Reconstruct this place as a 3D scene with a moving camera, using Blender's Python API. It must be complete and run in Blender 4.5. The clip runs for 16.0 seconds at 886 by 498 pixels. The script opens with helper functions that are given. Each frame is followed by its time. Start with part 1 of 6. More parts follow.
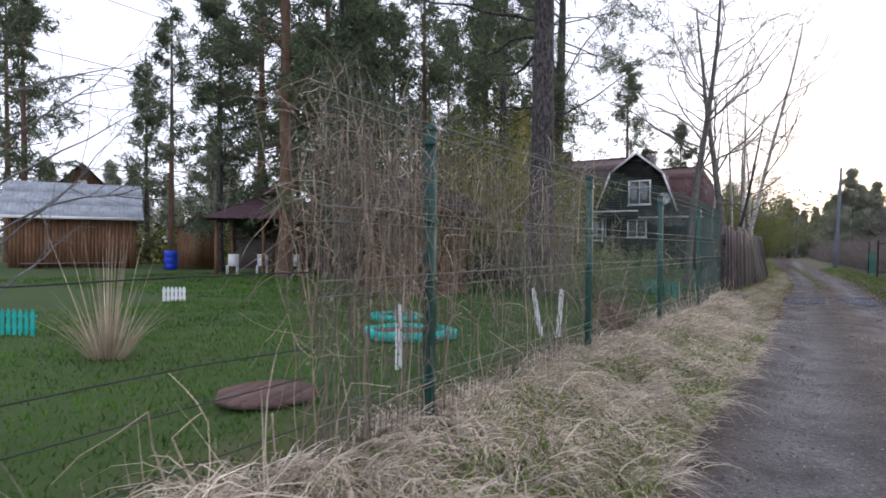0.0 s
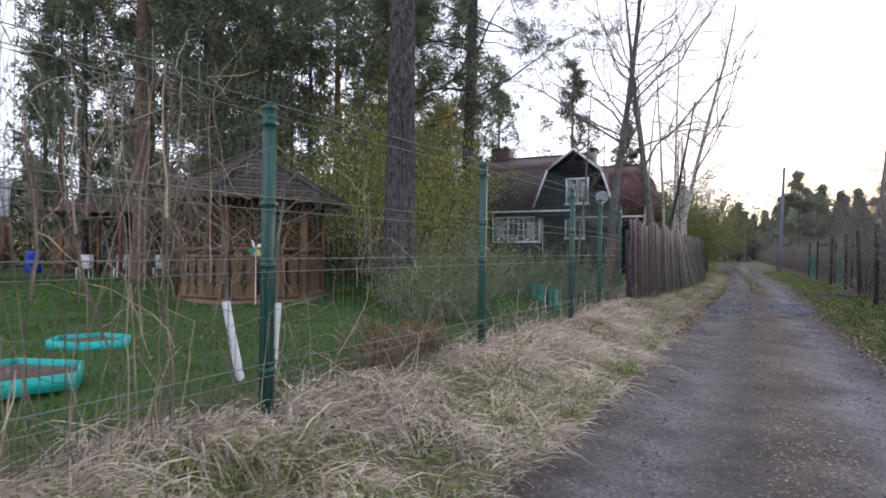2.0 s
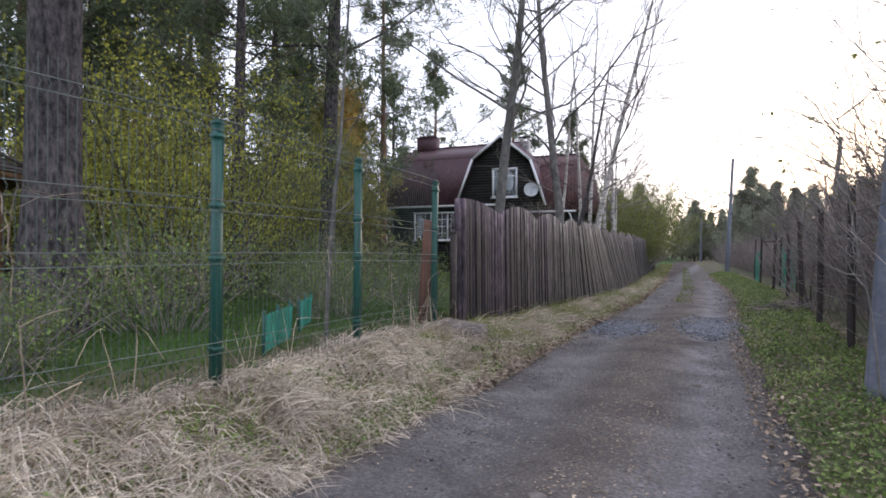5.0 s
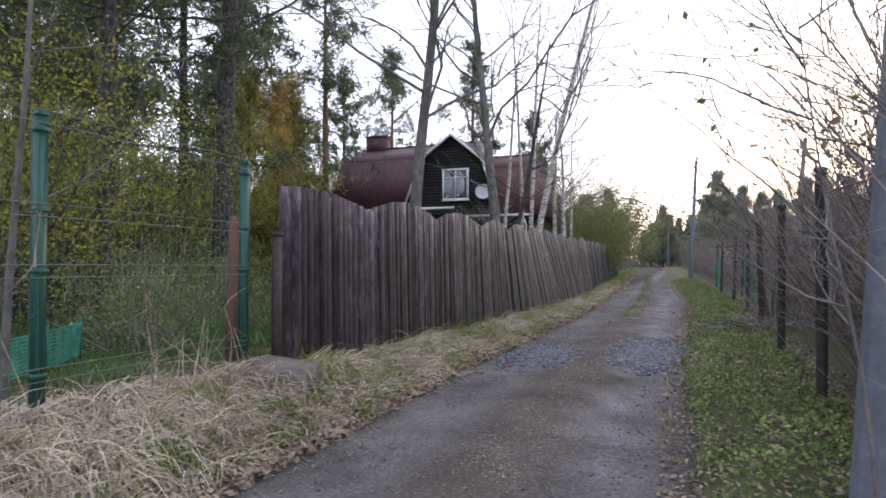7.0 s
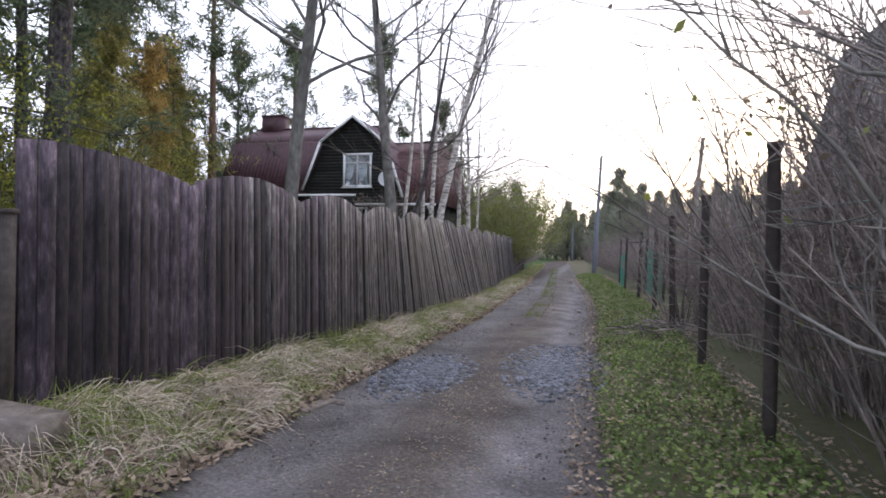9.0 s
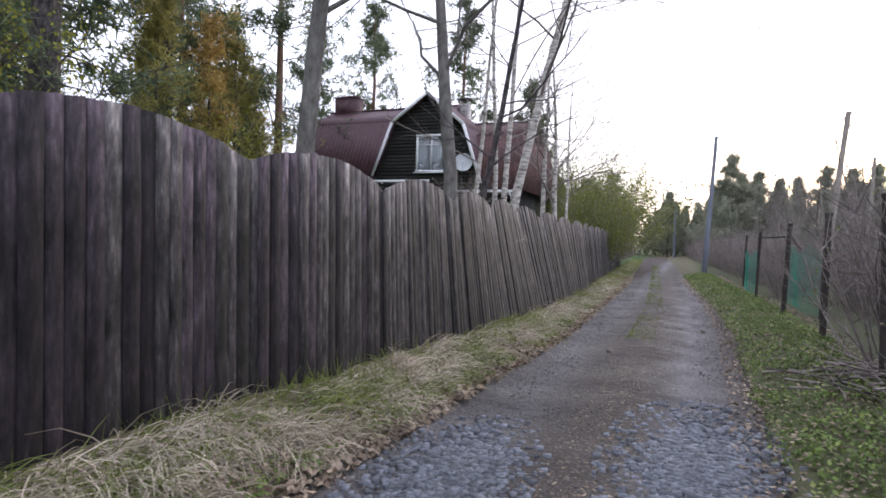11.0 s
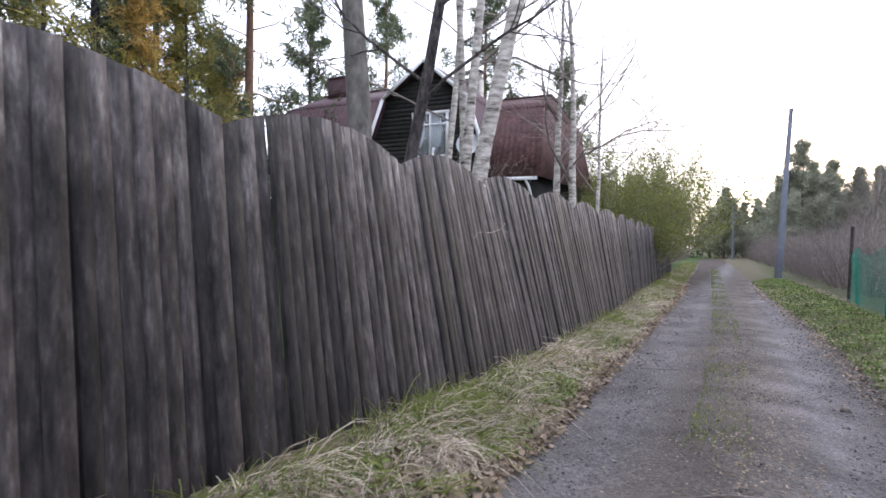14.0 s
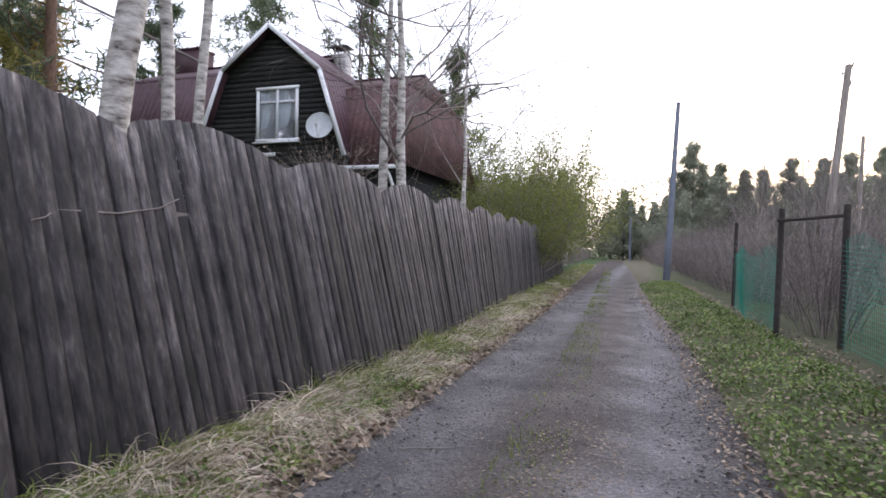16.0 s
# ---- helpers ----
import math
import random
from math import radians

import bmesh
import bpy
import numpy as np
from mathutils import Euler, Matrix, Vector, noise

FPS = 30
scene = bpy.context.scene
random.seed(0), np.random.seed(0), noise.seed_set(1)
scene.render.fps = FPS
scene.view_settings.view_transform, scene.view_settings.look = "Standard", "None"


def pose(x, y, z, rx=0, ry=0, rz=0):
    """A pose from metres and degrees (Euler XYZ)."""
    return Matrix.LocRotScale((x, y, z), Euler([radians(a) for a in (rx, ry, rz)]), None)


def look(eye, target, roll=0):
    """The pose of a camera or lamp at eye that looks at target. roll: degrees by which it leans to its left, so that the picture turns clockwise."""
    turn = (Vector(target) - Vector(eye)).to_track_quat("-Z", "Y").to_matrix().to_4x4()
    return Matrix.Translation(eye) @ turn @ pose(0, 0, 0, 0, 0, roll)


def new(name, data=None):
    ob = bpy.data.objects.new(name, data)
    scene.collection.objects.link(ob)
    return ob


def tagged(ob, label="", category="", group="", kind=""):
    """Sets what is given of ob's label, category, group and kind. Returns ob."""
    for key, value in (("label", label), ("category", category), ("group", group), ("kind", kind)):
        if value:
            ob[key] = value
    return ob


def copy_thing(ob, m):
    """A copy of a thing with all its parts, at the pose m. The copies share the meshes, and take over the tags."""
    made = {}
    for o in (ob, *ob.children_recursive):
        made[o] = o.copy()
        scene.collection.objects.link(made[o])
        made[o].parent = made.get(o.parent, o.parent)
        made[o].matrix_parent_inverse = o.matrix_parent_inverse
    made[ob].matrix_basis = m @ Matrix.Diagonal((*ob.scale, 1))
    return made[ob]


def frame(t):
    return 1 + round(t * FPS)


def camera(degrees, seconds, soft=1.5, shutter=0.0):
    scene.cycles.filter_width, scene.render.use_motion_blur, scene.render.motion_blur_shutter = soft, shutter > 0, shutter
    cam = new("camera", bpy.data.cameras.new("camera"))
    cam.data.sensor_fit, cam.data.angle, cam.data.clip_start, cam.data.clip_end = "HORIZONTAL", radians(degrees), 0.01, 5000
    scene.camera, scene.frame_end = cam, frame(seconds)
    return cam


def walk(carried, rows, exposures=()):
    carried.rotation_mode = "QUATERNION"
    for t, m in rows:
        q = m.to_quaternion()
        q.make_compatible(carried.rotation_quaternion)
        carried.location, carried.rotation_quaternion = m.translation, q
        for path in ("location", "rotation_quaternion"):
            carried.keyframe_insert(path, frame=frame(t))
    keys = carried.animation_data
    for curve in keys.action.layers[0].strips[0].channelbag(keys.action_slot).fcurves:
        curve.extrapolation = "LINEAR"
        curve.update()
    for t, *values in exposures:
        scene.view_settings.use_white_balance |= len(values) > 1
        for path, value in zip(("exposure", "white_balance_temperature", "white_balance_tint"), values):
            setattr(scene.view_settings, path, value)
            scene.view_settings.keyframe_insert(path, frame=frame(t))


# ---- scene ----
cam = camera(74.6, 16.0, soft=1.7, shutter=0.12)
PATH = [
    (0, (1.082, 1.29, 1.495), (0.044, 3.0, 1.487), 0.3),
    (0.5, (1.325, 2.15, 1.535), (0.329, 3.885, 1.516), 0.6),
    (1, (1.433, 3.126, 1.455), (0.462, 4.874, 1.445), 0.7),
    (1.5, (1.673, 4.016, 1.414), (0.737, 5.784, 1.415), 0.2),
    (2, (1.781, 4.934, 1.38), (0.845, 6.701, 1.385), 0.4),
    (2.5, (1.931, 5.794, 1.392), (1.008, 7.568, 1.397), 0.3),
    (3, (1.998, 6.68, 1.398), (1.074, 8.454, 1.402), 0.3),
    (3.5, (2.114, 7.544, 1.378), (1.211, 9.329, 1.382), 0.3),
    (4, (2.278, 8.414, 1.352), (1.378, 10.2, 1.357), 0.3),
    (4.5, (2.559, 9.232, 1.332), (1.707, 11.042, 1.343), -0.1),
    (4.7, (2.647, 9.571, 1.336), (1.797, 11.381, 1.343), 0.2),
    (6.8, (3.157, 12.529, 1.356), (2.339, 14.353, 1.381), -0.2),
    (7, (3.184, 12.69, 1.371), (2.412, 14.535, 1.399), 0.1),
    (7.5, (3.276, 12.907, 1.387), (2.713, 14.825, 1.436), 0.4),
    (8, (3.255, 13.307, 1.349), (2.817, 15.258, 1.381), 1.0),
    (8.5, (3.144, 13.809, 1.365), (2.756, 15.771, 1.373), 1.6),
    (9, (3.07, 14.363, 1.406), (2.586, 16.303, 1.406), 1.1),
    (9.2, (2.959, 14.614, 1.367), (2.407, 16.537, 1.367), 1.3),
    (11.3, (2.601, 17.917, 1.422), (1.824, 19.76, 1.389), 1.9),
    (11.5, (2.617, 18.212, 1.377), (1.846, 20.057, 1.35), 1.8),
    (12, (2.617, 18.979, 1.346), (1.832, 20.819, 1.324), 1.5),
    (12.5, (2.488, 19.847, 1.28), (1.674, 21.673, 1.265), 1.3),
    (13, (2.308, 20.681, 1.308), (1.431, 22.479, 1.288), 1.3),
    (13.5, (2.16, 21.538, 1.319), (1.251, 23.319, 1.297), 1.3),
    (14, (2.1, 22.427, 1.329), (1.183, 24.205, 1.308), 1.1),
    (14.5, (2.171, 23.293, 1.336), (1.326, 25.106, 1.316), 1.2),
    (15, (2.279, 24.119, 1.318), (1.531, 25.974, 1.313), 0.7),
    (15.5, (2.411, 24.88, 1.314), (1.733, 26.761, 1.312), 0.8),
    (15.8, (2.533, 25.362, 1.348), (1.866, 27.248, 1.343), 1.3),
    (16, (2.591, 25.662, 1.288), (1.936, 27.552, 1.28), 1.1),
]
EXPOSURES = ((0.0, 0.50), (4.5, 0.64), (7.0, 0.74), (9.0, 0.82), (12.0, 1.0), (14.2, 1.24), (16.0, 1.0))
walk(cam, [(t, look(eye, target, roll)) for t, eye, target, roll in PATH], EXPOSURES)

# ---- world and light ----
SUN_AZ, SUN_EL = 14.0, 9.0      # degrees clockwise from +y, degrees up
world = bpy.data.worlds.new("sky")
scene.world = world
world.use_nodes = True
wn, wl = world.node_tree.nodes, world.node_tree.links
sky = wn.new("ShaderNodeTexSky")
sky.sky_type = "NISHITA"
sky.sun_disc = False
sky.sun_elevation, sky.sun_rotation = radians(SUN_EL), radians(SUN_AZ)
sky.air_density, sky.dust_density, sky.ozone_density = 1.0, 2.0, 1.0
haze = wn.new("ShaderNodeMixRGB")           # thin bright overcast veil over the blue
haze.inputs[0].default_value = 0.72
haze.inputs[2].default_value = (9.6, 9.95, 12.2, 1)
wl.new(sky.outputs[0], haze.inputs[1])
wl.new(haze.outputs[0], wn["Background"].inputs[0])
wn["Background"].inputs[1].default_value = 0.13
sun = new("sun", bpy.data.lights.new("sun", "SUN"))
sun.data.energy, sun.data.angle, sun.data.color = 0.5, radians(12), (1.0, 0.84, 0.66)
sa, se = radians(SUN_AZ), radians(SUN_EL)
sun.matrix_world = look((0, 0, 30), (-math.sin(sa) * math.cos(se), -math.cos(sa) * math.cos(se), 30 - math.sin(se)))

# ---- materials ----
def surf(name, cols, scale=8.0, rough=0.85, bump=0.3, stretch=(1, 1, 1), rnd=0.15, metal=0.0, patch=0.25, patch_scale=0.7, island=False, spec=0.3, detail=6.0, dist=0.02, trans=0.0):
    """A surface with grain and larger stains; rnd varies it from piece to piece."""
    m = bpy.data.materials.new(name)
    m.use_nodes = True
    n, l = m.node_tree.nodes, m.node_tree.links
    bs = n["Principled BSDF"]
    bs.inputs["Roughness"].default_value = rough
    bs.inputs["Metallic"].default_value = metal
    bs.inputs["Specular IOR Level"].default_value = spec
    tc = n.new("ShaderNodeTexCoord")
    info = n.new("ShaderNodeObjectInfo")
    geo = n.new("ShaderNodeNewGeometry")
    rand = geo.outputs["Random Per Island"] if island else info.outputs["Random"]
    off = n.new("ShaderNodeVectorMath"); off.operation = "MULTIPLY_ADD"
    comb = n.new("ShaderNodeCombineXYZ")
    for k in range(3):
        l.new(info.outputs["Random"], comb.inputs[k])
    l.new(comb.outputs[0], off.inputs[0])
    off.inputs[1].default_value = (37, 53, 71)
    l.new(tc.outputs["Object"], off.inputs[2])
    mp = n.new("ShaderNodeMapping"); mp.inputs["Scale"].default_value = stretch
    l.new(off.outputs[0], mp.inputs[0])
    n1 = n.new("ShaderNodeTexNoise"); n1.inputs["Scale"].default_value = scale; n1.inputs["Detail"].default_value = detail
    n1.inputs["Roughness"].default_value = 0.65
    n2 = n.new("ShaderNodeTexNoise"); n2.inputs["Scale"].default_value = patch_scale; n2.inputs["Detail"].default_value = 8; n2.inputs["Roughness"].default_value = 0.68
    l.new(mp.outputs[0], n1.inputs["Vector"]); l.new(off.outputs[0], n2.inputs["Vector"])
    ramp = n.new("ShaderNodeValToRGB")
    el = ramp.color_ramp.elements
    while len(el) < len(cols):
        el.new(0.5)
    for e, (p, c) in zip(el, cols):
        e.position, e.color = p, (*c, 1)
    l.new(n1.outputs["Fac"], ramp.inputs[0])
    mr = n.new("ShaderNodeMapRange")
    mr.inputs["From Min"].default_value, mr.inputs["From Max"].default_value = 0.3, 0.7
    mr.inputs["To Min"].default_value, mr.inputs["To Max"].default_value = 1 - patch, 1 + patch
    l.new(n2.outputs["Fac"], mr.inputs["Value"])
    rr = n.new("ShaderNodeMapRange")
    rr.inputs["To Min"].default_value, rr.inputs["To Max"].default_value = 1 - rnd, 1 + rnd
    l.new(rand, rr.inputs["Value"])
    mu = n.new("ShaderNodeMath"); mu.operation = "MULTIPLY"
    l.new(mr.outputs[0], mu.inputs[0]); l.new(rr.outputs[0], mu.inputs[1])
    sc = n.new("ShaderNodeVectorMath"); sc.operation = "SCALE"
    l.new(ramp.outputs[0], sc.inputs[0]); l.new(mu.outputs[0], sc.inputs["Scale"])
    l.new(sc.outputs[0], bs.inputs["Base Color"])
    if bump:
        b = n.new("ShaderNodeBump"); b.inputs["Strength"].default_value = bump; b.inputs["Distance"].default_value = dist
        l.new(n1.outputs["Fac"], b.inputs["Height"]); l.new(b.outputs[0], bs.inputs["Normal"])
    if trans:
        tr = n.new("ShaderNodeBsdfTranslucent"); mix = n.new("ShaderNodeMixShader")
        mix.inputs[0].default_value = trans
        l.new(sc.outputs[0], tr.inputs["Color"])
        l.new(bs.outputs[0], mix.inputs[1]); l.new(tr.outputs[0], mix.inputs[2])
        l.new(mix.outputs[0], n["Material Output"].inputs["Surface"])
    return m


def zoned(m, stops, lo, hi, axis=0, wobble=0.5, wscale=1.2, mixmode="MIX", fac=1.0):
    """Adds a tint by the place across the road (axis 0) to a surface made by surf()."""
    n, l = m.node_tree.nodes, m.node_tree.links
    bs = n["Principled BSDF"]
    src = bs.inputs["Base Color"].links[0].from_socket
    tc = n.new("ShaderNodeTexCoord"); sep = n.new("ShaderNodeSeparateXYZ")
    l.new(tc.outputs["Object"], sep.inputs[0])
    nz = n.new("ShaderNodeTexNoise"); nz.inputs["Scale"].default_value = wscale; nz.inputs["Detail"].default_value = 5
    l.new(tc.outputs["Object"], nz.inputs["Vector"])
    ma = n.new("ShaderNodeMath"); ma.operation = "MULTIPLY_ADD"
    l.new(nz.outputs["Fac"], ma.inputs[0]); ma.inputs[1].default_value = wobble
    l.new(sep.outputs[axis], ma.inputs[2])
    mr = n.new("ShaderNodeMapRange")
    mr.inputs["From Min"].default_value, mr.inputs["From Max"].default_value = lo + wobble / 2, hi + wobble / 2
    l.new(ma.outputs[0], mr.inputs["Value"])
    ramp = n.new("ShaderNodeValToRGB"); el = ramp.color_ramp.elements
    while len(el) < len(stops):
        el.new(0.5)
    for e, (p, c) in zip(el, stops):
        e.position, e.color = p, (*c, 1)
    l.new(mr.outputs[0], ramp.inputs[0])
    mx = n.new("ShaderNodeMixRGB"); mx.blend_type = mixmode; mx.inputs[0].default_value = fac
    l.new(src, mx.inputs[1]); l.new(ramp.outputs[0], mx.inputs[2])
    l.new(mx.outputs[0], bs.inputs["Base Color"])
    return m


def glassy(name, tint):
    m = bpy.data.materials.new(name)
    m.use_nodes = True
    bs = m.node_tree.nodes["Principled BSDF"]
    bs.inputs["Base Color"].default_value = (*tint, 1)
    bs.inputs["Roughness"].default_value = 0.04
    bs.inputs["Transmission Weight"].default_value = 0.92
    bs.inputs["IOR"].default_value = 1.35
    return m


M_ROAD = surf("road_dirt", [(0.28, (0.074, 0.069, 0.070)), (0.5, (0.135, 0.129, 0.128)), (0.72, (0.235, 0.225, 0.226))], 38, 0.92, 0.9, rnd=0, patch=0.5, patch_scale=1.1, dist=0.04, detail=14)
zoned(M_ROAD, [(0.0, (0.5, 0.42, 0.36)), (0.12, (0.85, 0.82, 0.8)), (0.27, (1.1, 1.08, 1.08)), (0.42, (0.72, 0.66, 0.6)), (0.6, (0.78, 0.71, 0.63)), (0.77, (1.3, 1.28, 1.3)), (0.88, (1.05, 1.02, 1.02)), (1.0, (0.45, 0.39, 0.33))], 0.55, 3.3, 0, 0.6, 1.1, "MULTIPLY")
M_GROUND = surf("ground_soil_grass", [(0.3, (0.035, 0.045, 0.015)), (0.5, (0.07, 0.09, 0.025)), (0.7, (0.13, 0.13, 0.06))], 9, 1.0, 0.6, rnd=0, patch=0.3, patch_scale=0.5, dist=0.04, detail=10)
zoned(M_GROUND, [(0.0, (0.026, 0.060, 0.010)), (0.42, (0.030, 0.064, 0.012)), (0.5, (0.10, 0.078, 0.05)), (0.62, (0.13, 0.10, 0.07)), (0.66, (0.12, 0.095, 0.07)), (0.9, (0.12, 0.10, 0.07)), (0.94, (0.07, 0.08, 0.035)), (1.0, (0.06, 0.06, 0.035))], -6.0, 4.0, 0, 0.9, 0.8, "MIX", 0.75)
M_LAWN = surf("lawn_grass", [(0.3, (0.034, 0.088, 0.010)), (0.6, (0.072, 0.160, 0.019)), (0.8, (0.15, 0.21, 0.04))], 3, 0.7, 0, rnd=0.45, island=True, patch=0.5, trans=0.3)
M_STRAW = surf("dry_straw", [(0.3, (0.30, 0.245, 0.18)), (0.55, (0.54, 0.465, 0.37)), (0.75, (0.78, 0.70, 0.59))], 2, 0.75, 0, rnd=0.5, island=True, patch=0.25, trans=0.2)
M_GREENBLADE = surf("fresh_grass", [(0.3, (0.125, 0.165, 0.038)), (0.6, (0.225, 0.265, 0.07)), (0.8, (0.34, 0.35, 0.125))], 2, 0.7, 0, rnd=0.35, island=True, patch=0.3, trans=0.3)
M_WEED = surf("ground_weed_leaf", [(0.3, (0.075, 0.125, 0.03)), (0.55, (0.155, 0.21, 0.06)), (0.8, (0.31, 0.32, 0.12))], 3, 0.65, 0, rnd=0.4, island=True, patch=0.4, patch_scale=1.5, trans=0.25)
M_LITTER = surf("dead_leaf", [(0.3, (0.12, 0.085, 0.06)), (0.55, (0.26, 0.20, 0.145)), (0.8, (0.50, 0.42, 0.33))], 3, 0.85, 0, rnd=0.5, island=True)
M_STONE = surf("crushed_stone", [(0.3, (0.09, 0.098, 0.115)), (0.6, (0.18, 0.19, 0.215)), (0.8, (0.32, 0.33, 0.365))], 30, 0.85, 0.3, rnd=0.45, island=True)
M_GRAVEL = surf("fine_gravel", [(0.3, (0.075, 0.07, 0.07)), (0.6, (0.165, 0.155, 0.15)), (0.8, (0.33, 0.315, 0.31))], 30, 0.9, 0.2, rnd=0.5, island=True)
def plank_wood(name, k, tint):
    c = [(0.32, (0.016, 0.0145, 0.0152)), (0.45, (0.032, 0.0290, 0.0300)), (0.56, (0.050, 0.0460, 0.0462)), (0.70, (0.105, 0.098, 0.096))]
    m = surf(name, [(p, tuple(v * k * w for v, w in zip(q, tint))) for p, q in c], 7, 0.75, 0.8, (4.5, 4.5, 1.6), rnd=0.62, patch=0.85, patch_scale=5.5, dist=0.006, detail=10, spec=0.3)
    # Paler towards the plank top, darkest at the foot.
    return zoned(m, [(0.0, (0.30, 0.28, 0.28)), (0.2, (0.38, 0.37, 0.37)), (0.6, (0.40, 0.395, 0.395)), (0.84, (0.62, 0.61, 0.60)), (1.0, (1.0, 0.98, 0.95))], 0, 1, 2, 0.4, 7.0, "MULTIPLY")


M_PLANK = plank_wood("dark_purplish_fence_wood", 1.9, (1.10, 0.93, 1.14))
M_PLANKGREY = plank_wood("grey_fence_wood", 2.25, (1.01, 1.0, 0.99))
M_RAIL = surf("grey_rail_wood", [(0.3, (0.05, 0.045, 0.042)), (0.7, (0.13, 0.115, 0.105))], 6, 0.9, 0.4, (6, 0.6, 6))
M_GREENMETAL = surf("green_coated_metal", [(0.3, (0.005, 0.062, 0.048)), (0.7, (0.009, 0.092, 0.070))], 14, 0.45, 0.05, rnd=0.12, patch=0.15, spec=0.5)
M_WIRE = surf("green_coated_wire", [(0.3, (0.04, 0.065, 0.055)), (0.7, (0.085, 0.115, 0.10))], 9, 0.5, 0, rnd=0.1, spec=0.3)
M_CROSSWIRE = surf("faded_coated_wire", [(0.3, (0.09, 0.115, 0.10)), (0.7, (0.19, 0.21, 0.19))], 9, 0.5, 0, rnd=0.1, spec=0.4)
M_VINE = surf("dry_vine", [(0.3, (0.13, 0.10, 0.078)), (0.55, (0.245, 0.195, 0.15)), (0.8, (0.42, 0.355, 0.285))], 6, 0.9, 0.2, rnd=0.35, island=True)
M_PALEVINE = surf("bleached_vine", [(0.3, (0.26, 0.20, 0.145)), (0.55, (0.42, 0.34, 0.25)), (0.8, (0.60, 0.51, 0.40))], 6, 0.9, 0.1, rnd=0.35, island=True)
M_TWIG = surf("bare_twig_bark", [(0.3, (0.125, 0.105, 0.096)), (0.6, (0.25, 0.215, 0.198)), (0.8, (0.39, 0.345, 0.32))], 12, 0.9, 0.2, rnd=0.55, island=True)
M_PINEBARK = surf("pine_bark", [(0.36, (0.018, 0.016, 0.017)), (0.48, (0.062, 0.055, 0.055)), (0.60, (0.115, 0.10, 0.097)), (0.78, (0.19, 0.165, 0.155))], 17, 0.95, 1.0, (1, 1, 0.45), rnd=0.12, dist=0.05, detail=8)
M_PINETOP = surf("orange_pine_bark", [(0.3, (0.10, 0.062, 0.044)), (0.6, (0.19, 0.115, 0.078)), (0.8, (0.28, 0.18, 0.12))], 10, 0.9, 0.6, (1, 1, 0.4), rnd=0.15)
M_NEEDLE = surf("pine_needles", [(0.3, (0.066, 0.092, 0.060)), (0.6, (0.13, 0.16, 0.088)), (0.8, (0.25, 0.24, 0.115))], 1.5, 0.6, 0, rnd=0.4, island=True, patch=0.35, patch_scale=0.35, trans=0.4)
# Olive needles with warm low light put into their colour.
M_WARMNEEDLE = surf("warm_lit_olive_needles", [(0.3, (0.17, 0.165, 0.055)), (0.6, (0.31, 0.28, 0.09)), (0.8, (0.46, 0.38, 0.14))], 1.2, 0.6, 0, rnd=0.4, island=True, patch=0.4, patch_scale=0.35, trans=0.45)
M_AMBERLEAF = surf("amber_spring_leaf", [(0.3, (0.28, 0.19, 0.06)), (0.6, (0.44, 0.30, 0.10)), (0.8, (0.58, 0.43, 0.17))], 1.2, 0.65, 0, rnd=0.4, island=True, patch=0.35, trans=0.45)
# Paler than the near needles: distance haze is put into the colour.
M_NEEDLE_HAZED = surf("hazed_far_pine_needles", [(0.3, (0.19, 0.205, 0.16)), (0.6, (0.29, 0.30, 0.22)), (0.8, (0.42, 0.39, 0.27))], 0.6, 0.7, 0, rnd=0.35, island=True, patch=0.35, patch_scale=0.2, trans=0.4)
M_ALDER = surf("grey_alder_bark", [(0.3, (0.07, 0.066, 0.06)), (0.55, (0.155, 0.147, 0.135)), (0.8, (0.25, 0.235, 0.215))], 10, 0.9, 0.5, (1, 1, 0.5), rnd=0.1)
M_BIRCH = surf("birch_bark", [(0.33, (0.030, 0.026, 0.024)), (0.40, (0.24, 0.215, 0.19)), (0.56, (0.52, 0.49, 0.45)), (0.72, (0.74, 0.71, 0.67))], 6, 0.8, 0.5, (1, 1, 3.4), rnd=0.1, patch=0.2)
M_YOUNGLEAF = surf("young_yellow_green_leaf", [(0.3, (0.12, 0.145, 0.038)), (0.6, (0.21, 0.225, 0.062)), (0.8, (0.33, 0.33, 0.10))], 1.5, 0.65, 0, rnd=0.4, island=True, trans=0.4)
M_OLIVELEAF = surf("olive_spring_leaf", [(0.3, (0.16, 0.18, 0.03)), (0.6, (0.30, 0.30, 0.055)), (0.8, (0.45, 0.41, 0.10))], 1.2, 0.65, 0, rnd=0.4, island=True, patch=0.35, trans=0.5)
M_RUST = surf("rust_brown_dead_needles", [(0.3, (0.16, 0.07, 0.035)), (0.6, (0.30, 0.14, 0.07)), (0.8, (0.42, 0.22, 0.12))], 3, 0.85, 0, rnd=0.35, island=True, trans=0.2)
M_CONCRETE = surf("pole_concrete", [(0.3, (0.095, 0.106, 0.13)), (0.6, (0.135, 0.148, 0.178)), (0.8, (0.185, 0.20, 0.235))], 14, 0.9, 0.35, rnd=0.08, patch=0.18, dist=0.008)
M_OLDCONCRETE = surf("old_concrete_slab", [(0.3, (0.115, 0.098, 0.085)), (0.6, (0.20, 0.175, 0.155)), (0.8, (0.29, 0.26, 0.23))], 12, 0.95, 0.6, rnd=0.05)
M_POLEWOOD = surf("weathered_pole_wood", [(0.3, (0.16, 0.14, 0.12)), (0.7, (0.34, 0.30, 0.27))], 8, 0.9, 0.5, (5, 5, 0.4))
